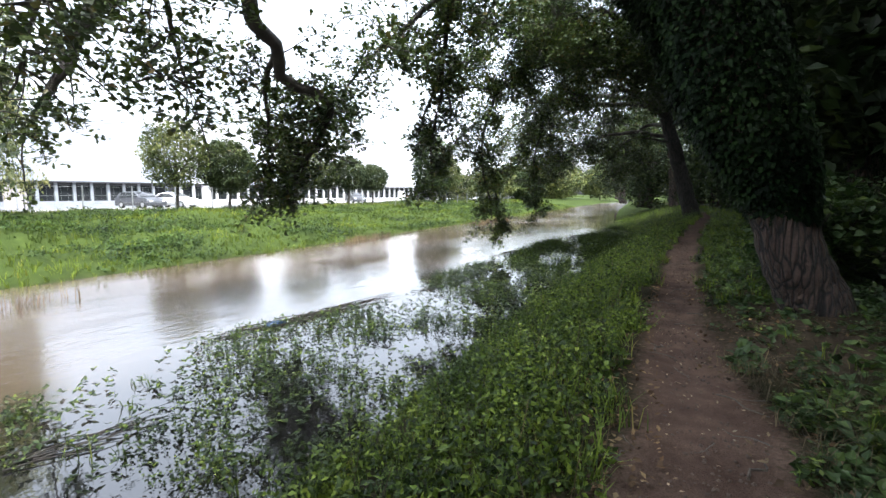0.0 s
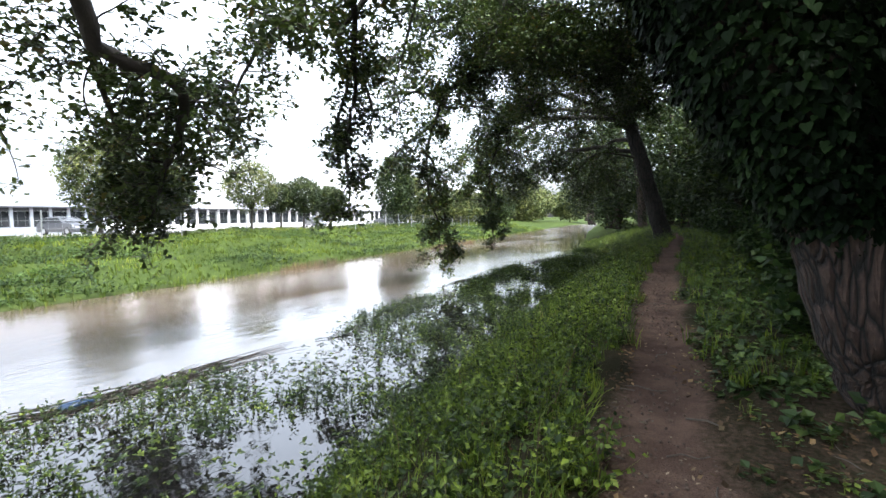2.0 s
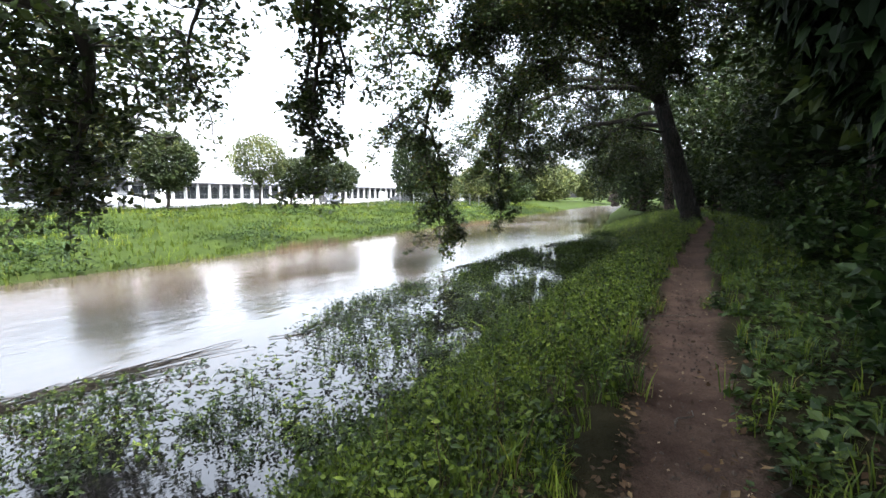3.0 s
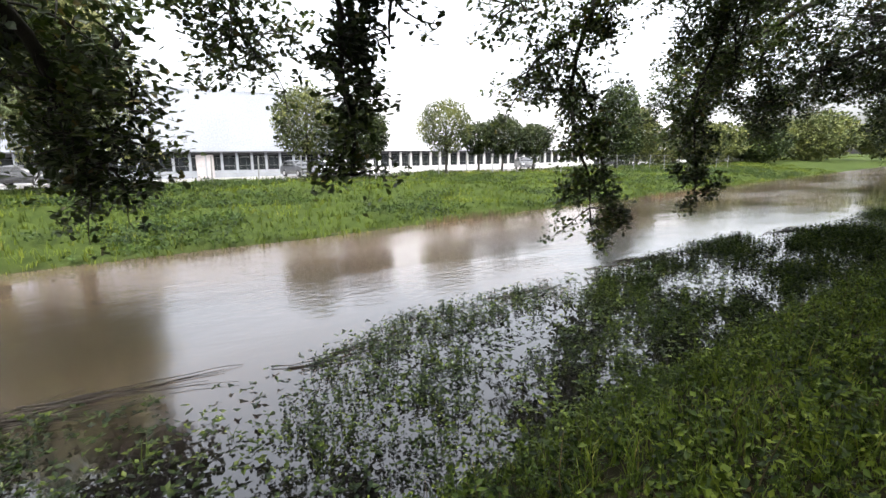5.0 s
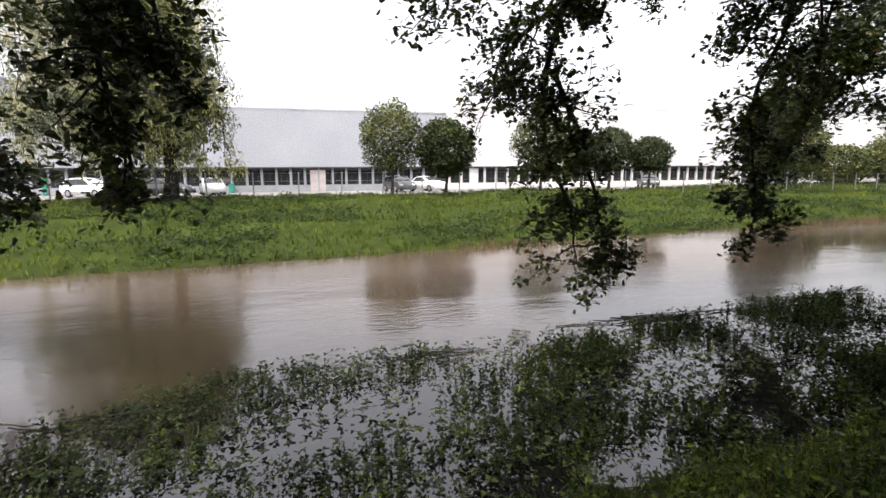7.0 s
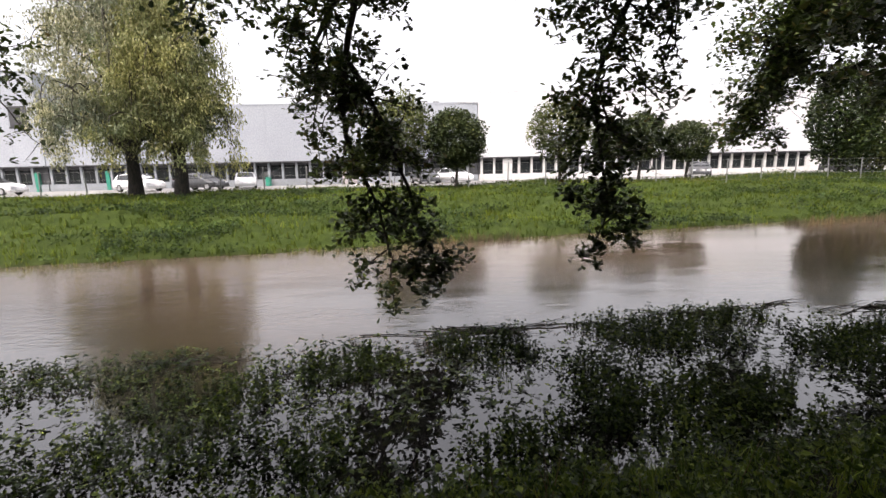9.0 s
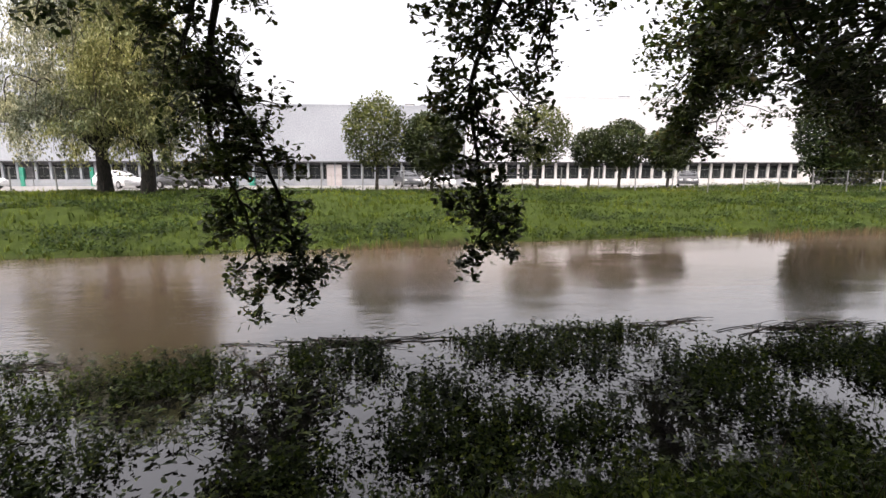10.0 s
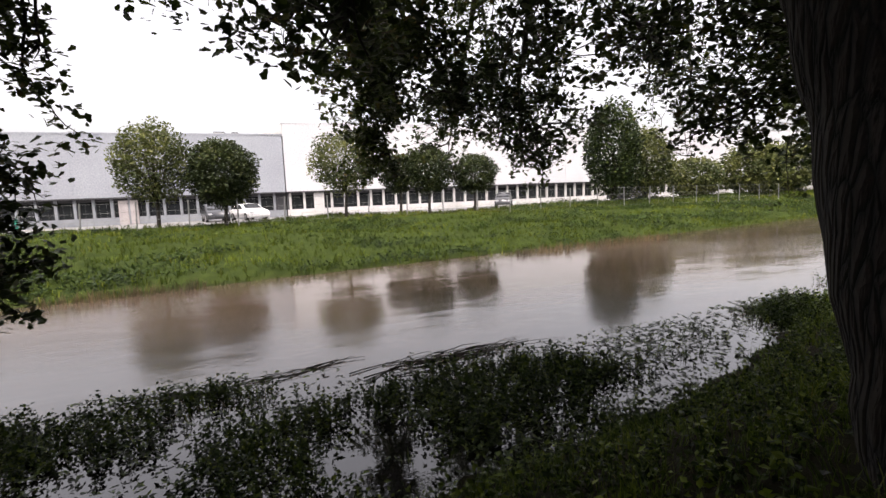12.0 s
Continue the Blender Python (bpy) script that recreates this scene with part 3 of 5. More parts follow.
# ---- parked cars ----
def build_car(colour, label, at, turn, estate=True):
    car = thing("parked_car", label, "car", "cars in the car park", at)
    car.rotation_euler = (0, 0, radians(turn))
    L, W = 4.3, 1.76
    top = [(-2.15, 0.55), (-2.1, 0.92), (-1.95, 1.02), (-1.6, 1.42), (-0.9, 1.5), (0.1, 1.47), (0.75, 1.2), (1.05, 0.98), (1.75, 0.88), (2.1, 0.7), (2.15, 0.45)] if estate else \
          [(-2.15, 0.5), (-2.1, 0.9), (-1.5, 0.97), (-0.95, 1.33), (-0.4, 1.42), (0.2, 1.38), (0.85, 1.1), (1.1, 0.95), (1.75, 0.85), (2.1, 0.68), (2.15, 0.42)]
    bm = bmesh.new()
    rows = []
    for x, z in top:
        inset = 0.0 if z < 1.0 else 0.28 * (z - 0.95)
        rim = W / 2 - inset
        rows.append([bm.verts.new(v) for v in ((x, -W / 2 + 0.02, 0.24), (x, -W / 2, min(z, 0.62)), (x, -W / 2 + 0.03, min(z, 0.93)), (x, -rim + 0.03, z - 0.02), (x, 0, z + 0.02),
                                               (x, rim - 0.03, z - 0.02), (x, W / 2 - 0.03, min(z, 0.93)), (x, W / 2, min(z, 0.62)), (x, W / 2 - 0.02, 0.24))])
    for a, b in zip(rows, rows[1:]):
        for i in range(8):
            bm.faces.new((a[i], a[i + 1], b[i + 1], b[i]))
        bm.faces.new((a[0], b[0], b[8], a[8]))
    bm.faces.new(rows[0][::-1])
    bm.faces.new(rows[-1])
    bmesh.ops.recalc_face_normals(bm, faces=bm.faces[:])
    body = part("body", bm, M_CAR[colour], car)
    for p in body.data.polygons:
        p.use_smooth = True
    body.data.materials[0] = M_CAR[colour]

    def pane_strip(name, pts):
        b = bmesh.new()
        b.faces.new([b.verts.new(p) for p in pts])
        g = bmesh.ops.extrude_face_region(b, geom=b.faces[:])
        bmesh.ops.translate(b, vec=(0, 0, 0.012), verts=[v for v in g["geom"] if isinstance(v, bmesh.types.BMVert)])
        bmesh.ops.recalc_face_normals(b, faces=b.faces[:])
        part(name, b, M_GLASS, car)

    s = 0.13 if estate else 0.1
    zt = 1.4 if estate else 1.3
    for sg in (-1, 1):
        yb, yt = sg * (W / 2 - 0.005), sg * (W / 2 - s + 0.012)
        xs = ((-1.55, 0.8), (-1.45, 0.2)) if estate else ((-1.2, 0.75), (-0.75, 0.25))
        pane_strip("side_window", [(xs[0][0], yb, 0.98), (xs[0][1], yb, 0.98), (xs[1][1], yt, zt), (xs[1][0], yt, zt)])
    pane_strip("windscreen", [(1.04, -0.7, 1.02), (1.04, 0.7, 1.02), (0.3 if not estate else 0.22, 0.6, 1.43 if estate else 1.37), (0.3 if not estate else 0.22, -0.6, 1.43 if estate else 1.37)])
    pane_strip("rear_window", [(-1.98, 0.62, 1.06), (-1.98, -0.62, 1.06), (-1.66, -0.56, 1.4), (-1.66, 0.56, 1.4)] if estate else [(-1.5, 0.62, 1.02), (-1.5, -0.62, 1.02), (-1.0, -0.56, 1.34), (-1.0, 0.56, 1.34)])
    tyre, rim = tube([(0, -0.1, 0), (0, -0.09, 0), (0, 0.09, 0), (0, 0.1, 0)], [0.29, 0.32, 0.32, 0.29], 20), tube([(0, -0.108, 0), (0, 0.108, 0)], [0.2, 0.2], 16)
    tm, rm = tri_mesh("tyre", *tyre, M_TYRE), tri_mesh("rim", *rim, M_RIM)
    for x in (-1.32, 1.33):
        for y in (-0.8, 0.8):
            w = new("wheel")
            w.parent, w.location = car, (x, y, 0.32)
            part("tyre", tm, None, w)
            part("rim", rm, None, w)
    for y in (-0.62, 0.62):
        part("tail_lamp", box(-2.17, y - 0.14, 0.72, -2.07, y + 0.14, 0.92, 0.02), M_LAMP_RED, car)
        part("headlamp", box(2.0, y - 0.16, 0.58, 2.13, y + 0.16, 0.72, 0.02), M_LAMP_WHITE, car)
    part("number_plate", box(-2.185, -0.24, 0.6, -2.14, 0.24, 0.7, 0.01), M_LAMP_WHITE, car)
    return car


for colour, label, y, x, turn, estate in (
        ("grey", "dark grey hatchback parked in front of the hall", 22.3, -45.5, 12, True),
        ("white", "white saloon car parked in front of the hall", 25.0, -45.0, 24, False),
        ("dark", "dark car parked nose in by the fence", 49.8, -45.0, 330, True),
        ("white", "white estate car parked behind the willow", -2.2, -43.5, 60, True),
        ("dark", "dark car parked behind the willow", 2.8, -43.5, 70, False),
        ("silver", "silver car parked behind the willow", 6.0, -45.5, 15, False),
        ("white", "white saloon car parked on the open car park", -13.2, -43.0, 85, False),
        ("dark", "dark car parked far along the white hall", 66.0, -45.0, 15, False)):
    build_car(colour, label, (x, y, 0.36), turn, estate)


def build_bin(y, x):
    t = thing("rubbish_bin", "green plastic wheeled bin by the wall", "bin", at=(x, y, 0.36))
    part("body", box(-0.25, -0.24, 0.0, 0.25, 0.24, 0.8, 0.04), M_GREEN, t)
    part("lid", box(-0.27, -0.26, 0.8, 0.27, 0.26, 0.87, 0.02), M_GREEN, t)


build_bin(6.9, -50.05)


# ---- trees ----
def leaf_cloud(P, template, size, tilt=0.9, jitter=0.3):
    n = len(P)
    return spread(template, P, turns(n, tilt), size * rng.uniform(1 - jitter, 1 + jitter, n))


def crown_points(n, centre, radii, shell=0.55, lump=0.18, seed=0.0):
    """Points in the outer part of a lumpy ellipsoid."""
    d = rng.normal(size=(n, 3))
    d /= np.linalg.norm(d, axis=1, keepdims=True)
    k = np.array([noise.noise((a * 2.3 + seed, b * 2.3, c * 2.3)) for a, b, c in d])
    r = (shell + (1 - shell) * rng.random(n) ** 0.6) * (1 + lump * 2 * k)
    return np.asarray(centre) + d * r[:, None] * np.asarray(radii)


def trunk_mesh(base, top, r0, r1, sides=10, flare=1.3):
    pts = curve_points([base, tuple(base[i] + (top[i] - base[i]) * 0.5 + (0.05 if i < 2 else 0) for i in range(3)), top], 0.3, 0.015)
    u = np.linspace(0, 1, len(pts))
    rad = (r0 + (r1 - r0) * u) * (1 + (flare - 1) * np.exp(-u * 12))
    return tube(pts, rad, sides)


def round_tree(x, y, crown_z, radii, leaves, material, label, group, leaf=0.22, r0=0.12, trunk_label="slim grey trunk"):
    z = far_z(x, y)
    tree = thing("round_tree", label, "tree", group, (x, y, z))
    cz = crown_z - z
    pieces = [trunk_mesh((0, 0, -0.15), (0.05, 0.05, cz), r0, r0 * 0.5)]
    part("trunk", tri_mesh("trunk", *join(pieces), M_LIMB, True), None, tree)
    for k in range(9):
        a, e = rng.uniform(0, 2 * np.pi), rng.uniform(0.3, 1.2)
        end = np.array([np.cos(a) * np.cos(e) * radii[0], np.sin(a) * np.cos(e) * radii[1], cz - radii[2] * 0.5 + np.sin(e) * radii[2] * 1.2])
        pts = curve_points([(0, 0, cz - radii[2] * 0.9), end * (0.5, 0.5, 0.6) + np.array((0, 0, cz * 0.25)), end * (0.9, 0.9, 1)], 0.4, 0.03)
        part("limb", tri_mesh("limb", *tube(pts, np.linspace(r0 * 0.4, 0.012, len(pts)), 5), M_LIMB, True), None, tree)
    P = crown_points(leaves, (0, 0, cz), radii, 0.45, 0.1, x + y)
    part("crown", tri_mesh("crown", *leaf_cloud(P, PLAIN_LEAF, leaf, 1.0), material), None, tree)
    return tree


G = "round trees along the far bank"
round_tree(-35.0, 19.9, 4.5, (2.2, 2.35, 2.6), 9500, M_PALE, "pale green rounded tree on the far bank", G, 0.2)
round_tree(-34.5, 23.8, 3.75, (2.1, 2.2, 2.2), 15000, M_BALL, "dark green clipped ball-shaped tree on the far bank", G, 0.2)
round_tree(-34.7, 31.6, 4.3, (2.2, 2.4, 2.25), 7500, M_PALE, "pale thin-leaved rounded tree showing its branches", G, 0.2)
round_tree(-36.0, 36.0, 3.5, (1.4, 1.5, 1.5), 5000, M_BALL, "small dark green rounded tree on the far bank", G, 0.2)
round_tree(-35.0, 38.0, 3.7, (1.8, 1.95, 1.85), 9000, M_BALL, "dark green ball-shaped tree on the far bank", G, 0.2)
round_tree(-35.0, 41.8, 3.35, (1.7, 1.9, 1.6), 7500, M_BALL, "dark green rounded tree on the far bank", G, 0.2)
round_tree(-37.5, 57.5, 5.4, (2.7, 2.7, 4.8), 10000, M_FOREST, "tall dense dark green tree on the far bank", "tall trees on the far bank", 0.32, 0.25)
round_tree(-38.5, 62.5, 4.2, (2.6, 3.0, 3.6), 9000, M_PALE, "light green bushy tree on the far bank", "tall trees on the far bank", 0.3, 0.2)
for x, y, cz, r in ((-41, 72, 3.4, 3.6), (-40, 80, 4.4, 4.4), (-43, 90, 4.8, 5.0), (-41, 99, 4.4, 5.2), (-46, 112, 6.0, 6.5), (-44, 126, 6.5, 7), (-47, 142, 7.5, 8), (-40, 160, 7, 8.5)):
    cz = cz * 0.76
    round_tree(x, y, cz, (r * 0.85, r * 0.85, cz * 0.96), 5000, M_PALE if int(y) % 2 == 0 else M_FOREST, "bushy green tree at the far river bend", "trees at the far river bend", 0.1 * r, 0.2)


def willow(x, y, top, spread_r, label, n, material, strands=64, lean=(0.2, 0.3)):
    """A weeping willow: forked trunk, arching limbs, and hanging strands of fine leaves with gaps that show the limbs."""
    z = far_z(x, y)
    t = thing("willow_tree", label, "tree", "willows on the far bank", (x, y, z))
    part("trunk", tri_mesh("trunk", *trunk_mesh((0, 0, -0.3), (lean[0], lean[1], top * 0.75), 0.4, 0.12, 12), M_BARK_SHADED, True), None, t)
    P = []
    for k in range(strands):
        a = rng.uniform(0, 2 * np.pi)
        h = (0.3 + 0.68 * rng.random() ** 0.85) * top
        r = spread_r * (1.08 - 0.62 * max(0, h / top - 0.35)) * rng.uniform(0.4, 1.08)
        c, s = np.cos(a) * r, np.sin(a) * r
        drop = rng.uniform(1.0, 3.6)
        line_pts = curve_points([(lean[0] * 0.5, lean[1] * 0.5, h * 0.5), (c * 0.45, s * 0.45, h * 0.9), (c * 0.88, s * 0.88, h), (c, s, max(2.0, h - drop))], 0.3, 0.06)
        part("limb", tri_mesh("limb", *tube(line_pts, np.linspace(0.07, 0.008, len(line_pts)), 5), M_LIMB, True), None, t)
        # short hanging strands along the outer limb
        for j in range(11):
            p0 = line_pts[rng.integers(len(line_pts) // 3, len(line_pts))] + rng.normal(0, 0.42, 3)
            m = max(4, int(n / strands / 11 * rng.uniform(0.5, 1.5)))
            ln = rng.uniform(0.25, 1.0)
            u = rng.random(m)
            swing = rng.normal(0, 0.25, 2)
            q = p0 + np.stack([swing[0] * u, swing[1] * u, -ln * u], -1) + rng.normal(0, 0.17, (m, 3))
            P.append(q)
    P.append(crown_points(n // 4, (lean[0], lean[1], top * 0.6), (spread_r * 0.85, spread_r * 0.85, top * 0.4), 0.45, 0.28, x))
    P = np.concatenate(P)
    P = P[P[:, 2] > 1.3 + 0.5 * np.sin(P[:, 0] * 2.1) + 0.4 * np.sin(P[:, 1] * 1.7)]
    R = turns(len(P), 0.75)
    down = np.array([[0, 0, 1], [0, 1, 0], [-1, 0, 0]], float)
    part("crown", tri_mesh("crown", *spread(WILLOW_LEAF, P, R @ down, 0.19 * rng.uniform(0.6, 1.4, len(P))), material), None, t)


willow(-32.6, 2.9, 14.2, 4.9, "tall grey-green weeping willow on the far bank", 62000, M_WILLOW_GREY, 84)
willow(-30.4, 6.6, 11.7, 3.6, "yellowish weeping willow leaning over the far bank", 54000, M_WILLOW, 74)


class Oak:
    """A big bank tree: a leaning trunk, gnarled limbs given as lines, twigs and leaves gathered into one crown."""

    def __init__(self, label, base, lean, tall, r0, r1, bark):
        self.tree = thing("oak_tree", label, "tree", "big trees along the path", base)
        self.base = np.array(base, float)
        pts = curve_points([(-lean[0] * 0.3, -lean[1] * 0.3, -0.3), (lean[0] * tall * 0.45, lean[1] * tall * 0.45, tall * 0.45), (lean[0] * tall, lean[1] * tall, tall)], 0.15, 0.02)
        u = np.linspace(0, 1, len(pts))
        rad = (r0 + (r1 - r0) * u) * (1 + 0.16 * np.exp(-u * 14))
        V, F = tube(pts, rad, 28)
        k = np.array([noise.noise((v[0] * 3, v[1] * 3, v[2] * 0.8)) for v in V])
        c = np.repeat(pts, 28, 0)
        V[: len(c)] += (V[: len(c)] - c) * (0.08 * k[: len(c), None])
        part("trunk", tri_mesh("trunk", V, F, bark, True), None, self.tree)
        self.leaves, self.twigs = [], []

    def limb(self, pts, r, spray, n, leaf=0.11, start=0.3, hang=0.35, twig_n=26):
        """A limb through world points; n leaves in tufts on twigs up to spray metres off it, from start of its length on."""
        line_pts = curve_points(np.asarray(pts, float) - self.base, 0.22, 0.035)
        part("limb", tri_mesh("limb", *tube(line_pts, r * np.linspace(1, 0.0, len(line_pts)) ** 0.8 + 0.012, 7), M_LIMB, True), None, self.tree)
        m = len(line_pts)
        n, twig_n, spray = int(n * 2.2), int(twig_n * 1.8), spray * 1.45
        per = max(1, n // twig_n)
        for k in range(twig_n):
            u = start + (1 - start) * rng.random()
            p = line_pts[min(m - 1, int(u * m))]
            d = rng.normal(size=3)
            d /= np.linalg.norm(d)
            ln = spray * rng.uniform(0.4, 1.0) * (1.1 - 0.4 * u)
            end = p + d * ln + np.array((0, 0, -hang * ln))
            mid = (p + end) / 2 + rng.normal(0, 0.13 * ln, 3) + np.array((0, 0, 0.12 * ln))
            tw = curve_points([p, mid, end], 0.12, 0.022)
            self.twigs.append(tube(tw, np.linspace(0.02, 0.006, len(tw)), 4))
            # rosettes of leaves at the ends of short side twigs
            tufts = max(3, per // 8)
            w = 0.25 + 0.75 * rng.random(tufts) ** 0.7
            c0 = tw[np.minimum(len(tw) - 1, (w * len(tw)).astype(int))]
            c = c0 + rng.normal(0, 0.1 * ln + 0.05, (tufts, 3))
            for a0, a1 in zip(c0[::3], c[::3]):
                self.twigs.append(tube([a0, (a0 + a1) / 2 + rng.normal(0, 0.02, 3), a1], [0.008, 0.006, 0.004], 3))
            q = np.repeat(c, 8, 0) + rng.normal(0, 0.07, (tufts * 8, 3))
            self.leaves.append((q, leaf))

    def mass(self, centre, radii, n, leaf=0.16):
        """A leafy part of the crown: dense sprays of leaves at the ends of branchlets, with gaps between them."""
        mid = np.asarray(centre) - self.base
        C = crown_points(max(6, n // 28), mid, radii, 0.2, 0.3, centre[0])
        for c in C[::2]:
            way = curve_points([mid + (c - mid) * 0.15, (mid + c) / 2 + rng.normal(0, 0.12, 3), c], 0.3, 0.03)
            self.twigs.append(tube(way, np.linspace(0.028, 0.006, len(way)), 4))
        P = np.repeat(C, 34, 0) + rng.normal(0, 1, (len(C) * 34, 3)) * (0.21, 0.21, 0.13)
        self.leaves.append((P, leaf))

    def finish(self, material):
        out = [spread(PLAIN_LEAF if s > 0.14 else OAK_LEAF, P, turns(len(P), 0.85), s * (1.05 if s < 0.14 else 0.76) * rng.uniform(0.6, 1.3, len(P))) for P, s in self.leaves]
        part("crown", tri_mesh("crown", *join(out), material), None, self.tree)
        if self.twigs:
            part("twig_mass", tri_mesh("twig_mass", *join(self.twigs), M_LIMB, True), None, self.tree)["kind"] = "stuff"


# the ivy-clad leaning tree beside the path
oak = Oak("huge leaning ivy-covered tree with deeply ridged bark", (1.52, 7.75, -0.02), (-0.38, -0.12), 9.0, 0.345, 0.27, M_BARK)
oak.limb([(-1.36, 6.85, 7.6), (-3.2, 7.3, 7.4), (-5.6, 6.2, 6.3), (-6.73, 6.25, 5.2), (-7.07, 6.53, 4.55), (-7.04, 6.99, 4.38), (-7.33, 7.18, 3.87), (-7.25, 7.69, 3.67), (-7.06, 8.29, 3.43), (-8.0, 8.7, 2.6), (-9.4, 9.0, 1.6)], 0.27, 1.2, 1200, 0.115, 0.68, 0.25, 24)
oak.limb([(-7.2, 7.0, 4.3), (-8.6, 7.8, 3.9), (-9.6, 8.6, 2.8), (-10.1, 9.1, 1.3)], 0.06, 1.0, 1500, 0.115, 0.1, 0.25, 22)
oak.limb([(-1.3, 6.87, 7.4), (-3.5, 5.4, 7.2), (-6.2, 3.9, 5.6), (-7.6, 3.5, 4.3), (-8.3, 3.2, 2.9)], 0.12, 1.5, 1700, 0.115, 0.3, 0.3, 30)
oak.limb([(-6.0, 4.0, 5.8), (-7.5, 5.0, 5.2), (-8.8, 6.0, 4.3), (-9.4, 6.6, 3.2)], 0.07, 1.3, 1000, 0.115, 0.1, 0.3, 20)
oak.limb([(-1.5, 6.8, 8.0), (-3.6, 9.2, 7.6), (-5.4, 10.7, 5.9), (-6.2, 11.5, 4.7), (-6.7, 11.9, 3.5), (-6.9, 12.0, 2.4), (-7.0, 12.1, 1.4)], 0.11, 0.75, 1900, 0.115, 0.35, 0.4, 30)
oak.limb([(-6.2, 11.5, 4.7), (-7.2, 12.2, 3.9), (-7.9, 12.6, 2.8)], 0.04, 0.5, 420, 0.115, 0.5, 0.3, 14)
oak.limb([(-5.2, 10.4, 6.3), (-7.2, 10.6, 5.4), (-9.0, 10.9, 4.6), (-10.2, 11.4, 3.6)], 0.07, 1.4, 1800, 0.115, 0.1, 0.3, 22)
oak.limb([(-1.7, 6.75, 8.5), (-3.8, 11.5, 8.4), (-6.3, 14.0, 6.6), (-8.0, 15.4, 5.2)], 0.09, 1.3, 1500, 0.12, 0.3, 0.3, 24)
oak.limb([(-1.75, 6.72, 8.6), (-3.5, 6.6, 9.0), (-6.5, 6.0, 8.2), (-9.0, 6.4, 6.6)], 0.09, 1.7, 1900, 0.12, 0.3, 0.2, 24)
oak.limb([(-1.5, 6.8, 8.0), (-4.2, 10.2, 7.9), (-5.82, 11.97, 6.81), (-6.27, 12.02, 6.12), (-6.86, 11.87, 5.51), (-6.99, 11.97, 4.99), (-6.73, 12.31, 4.54), (-6.61, 12.52, 4.06), (-6.74, 12.61, 3.2)], 0.17, 0.9, 800, 0.115, 0.45, 0.3, 18)
oak.limb([(-6.2, 3.9, 5.6), (-8.4, 5.2, 6.1), (-9.83, 5.07, 5.13), (-10.11, 4.86, 4.51), (-10.22, 4.77, 4.25), (-10.4, 4.55, 3.82), (-10.63, 4.23, 3.12), (-10.77, 4.04, 2.39)], 0.3, 1.1, 1200, 0.115, 0.45, 0.3, 20)
# coarse leaf masses high overhead, unseen, added to shade trunk, ivy and path
for c, r, n in (((-0.6, 1.5, 8.6), (2.4, 3.0, 1.6), 1800), ((-1.0, 11.0, 9.2), (2.2, 3.4, 1.6), 2200), ((-0.6, 16.5, 8.8), (2.4, 3.4, 1.8), 2600), ((1.2, 5.5, 9.8), (3, 4.0, 2.2), 2600), ((2.5, 11.5, 10), (3.5, 4.5, 2.5), 2600)):
    oak.mass(c, r, int(n * 1.3), 0.27)
for c, r, n in (((-9.1, 8.8, 3.2), (1.1, 1.0, 1.1), 1300), ((-9.5, 9.2, 2.0), (0.9, 0.9, 0.9), 1200), ((-8.6, 8.6, 2.4), (0.7, 0.7, 0.8), 600), ((-8.0, 9.4, 3.0), (0.7, 0.6, 0.6), 400), ((-6.7, 3.2, 3.8), (0.9, 0.9, 0.7), 700), ((-7.4, 5.0, 3.4), (0.9, 1.0, 0.7), 800), ((-5.9, 9.2, 4.6), (0.9, 1.1, 0.7), 800), ((-6.0, 5.4, 4.8), (0.9, 0.8, 0.6), 500), ((-9.6, 11.0, 4.6), (1.2, 1.2, 0.8), 900)):
    oak.mass(c, r, int(n * 0.55), 0.13)
oak.finish(M_OAK)


def ivy_on(tree, base, lean, z0, z1, radius, n, label):
    """Ivy hugging a leaning trunk: overlapping hanging leaves in a lumpy shell."""
    z = z0 + (z1 - z0) * rng.random(n)
    a = rng.uniform(0, 2 * np.pi, n)
    k = np.array([noise.noise((np.cos(t) * 1.2 + base[0], np.sin(t) * 1.2, h * 0.6)) for t, h in zip(a, z)])
    r = np.interp(z, [p[0] for p in radius], [p[1] for p in radius]) * (1 + 0.35 * k) * rng.uniform(0.8, 1.04, n)
    P = np.stack([lean[0] * z + np.cos(a) * r, lean[1] * z + np.sin(a) * r, z], -1)
    # leaves hang tip down with the blade facing out
    ca, sa = np.cos(a), np.sin(a)
    zero, one = np.zeros(n), np.ones(n)
    ax, ay, az = np.stack([0.35 * ca, 0.35 * sa, -one], -1), np.stack([-sa, ca, zero], -1), np.stack([ca, sa, 0.35 * one], -1)
    R = np.stack([ax, ay, az], -1)
    R = turns(n, 0.75, np.zeros(n)) @ R
    V, F = spread(IVY_LEAF, P, R, 0.058 * rng.uniform(0.55, 1.3, n))
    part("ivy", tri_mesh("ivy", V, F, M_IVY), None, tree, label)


ivy_on(oak.tree, (1.52, 7.75), (-0.38, -0.12), 1.15, 6.8, [(1.15, 0.36), (1.5, 0.5), (2.2, 0.66), (3.2, 0.78), (5, 0.95), (9, 1.1)], 38000, "glossy ivy leaves with deep shade put into their dark colour")

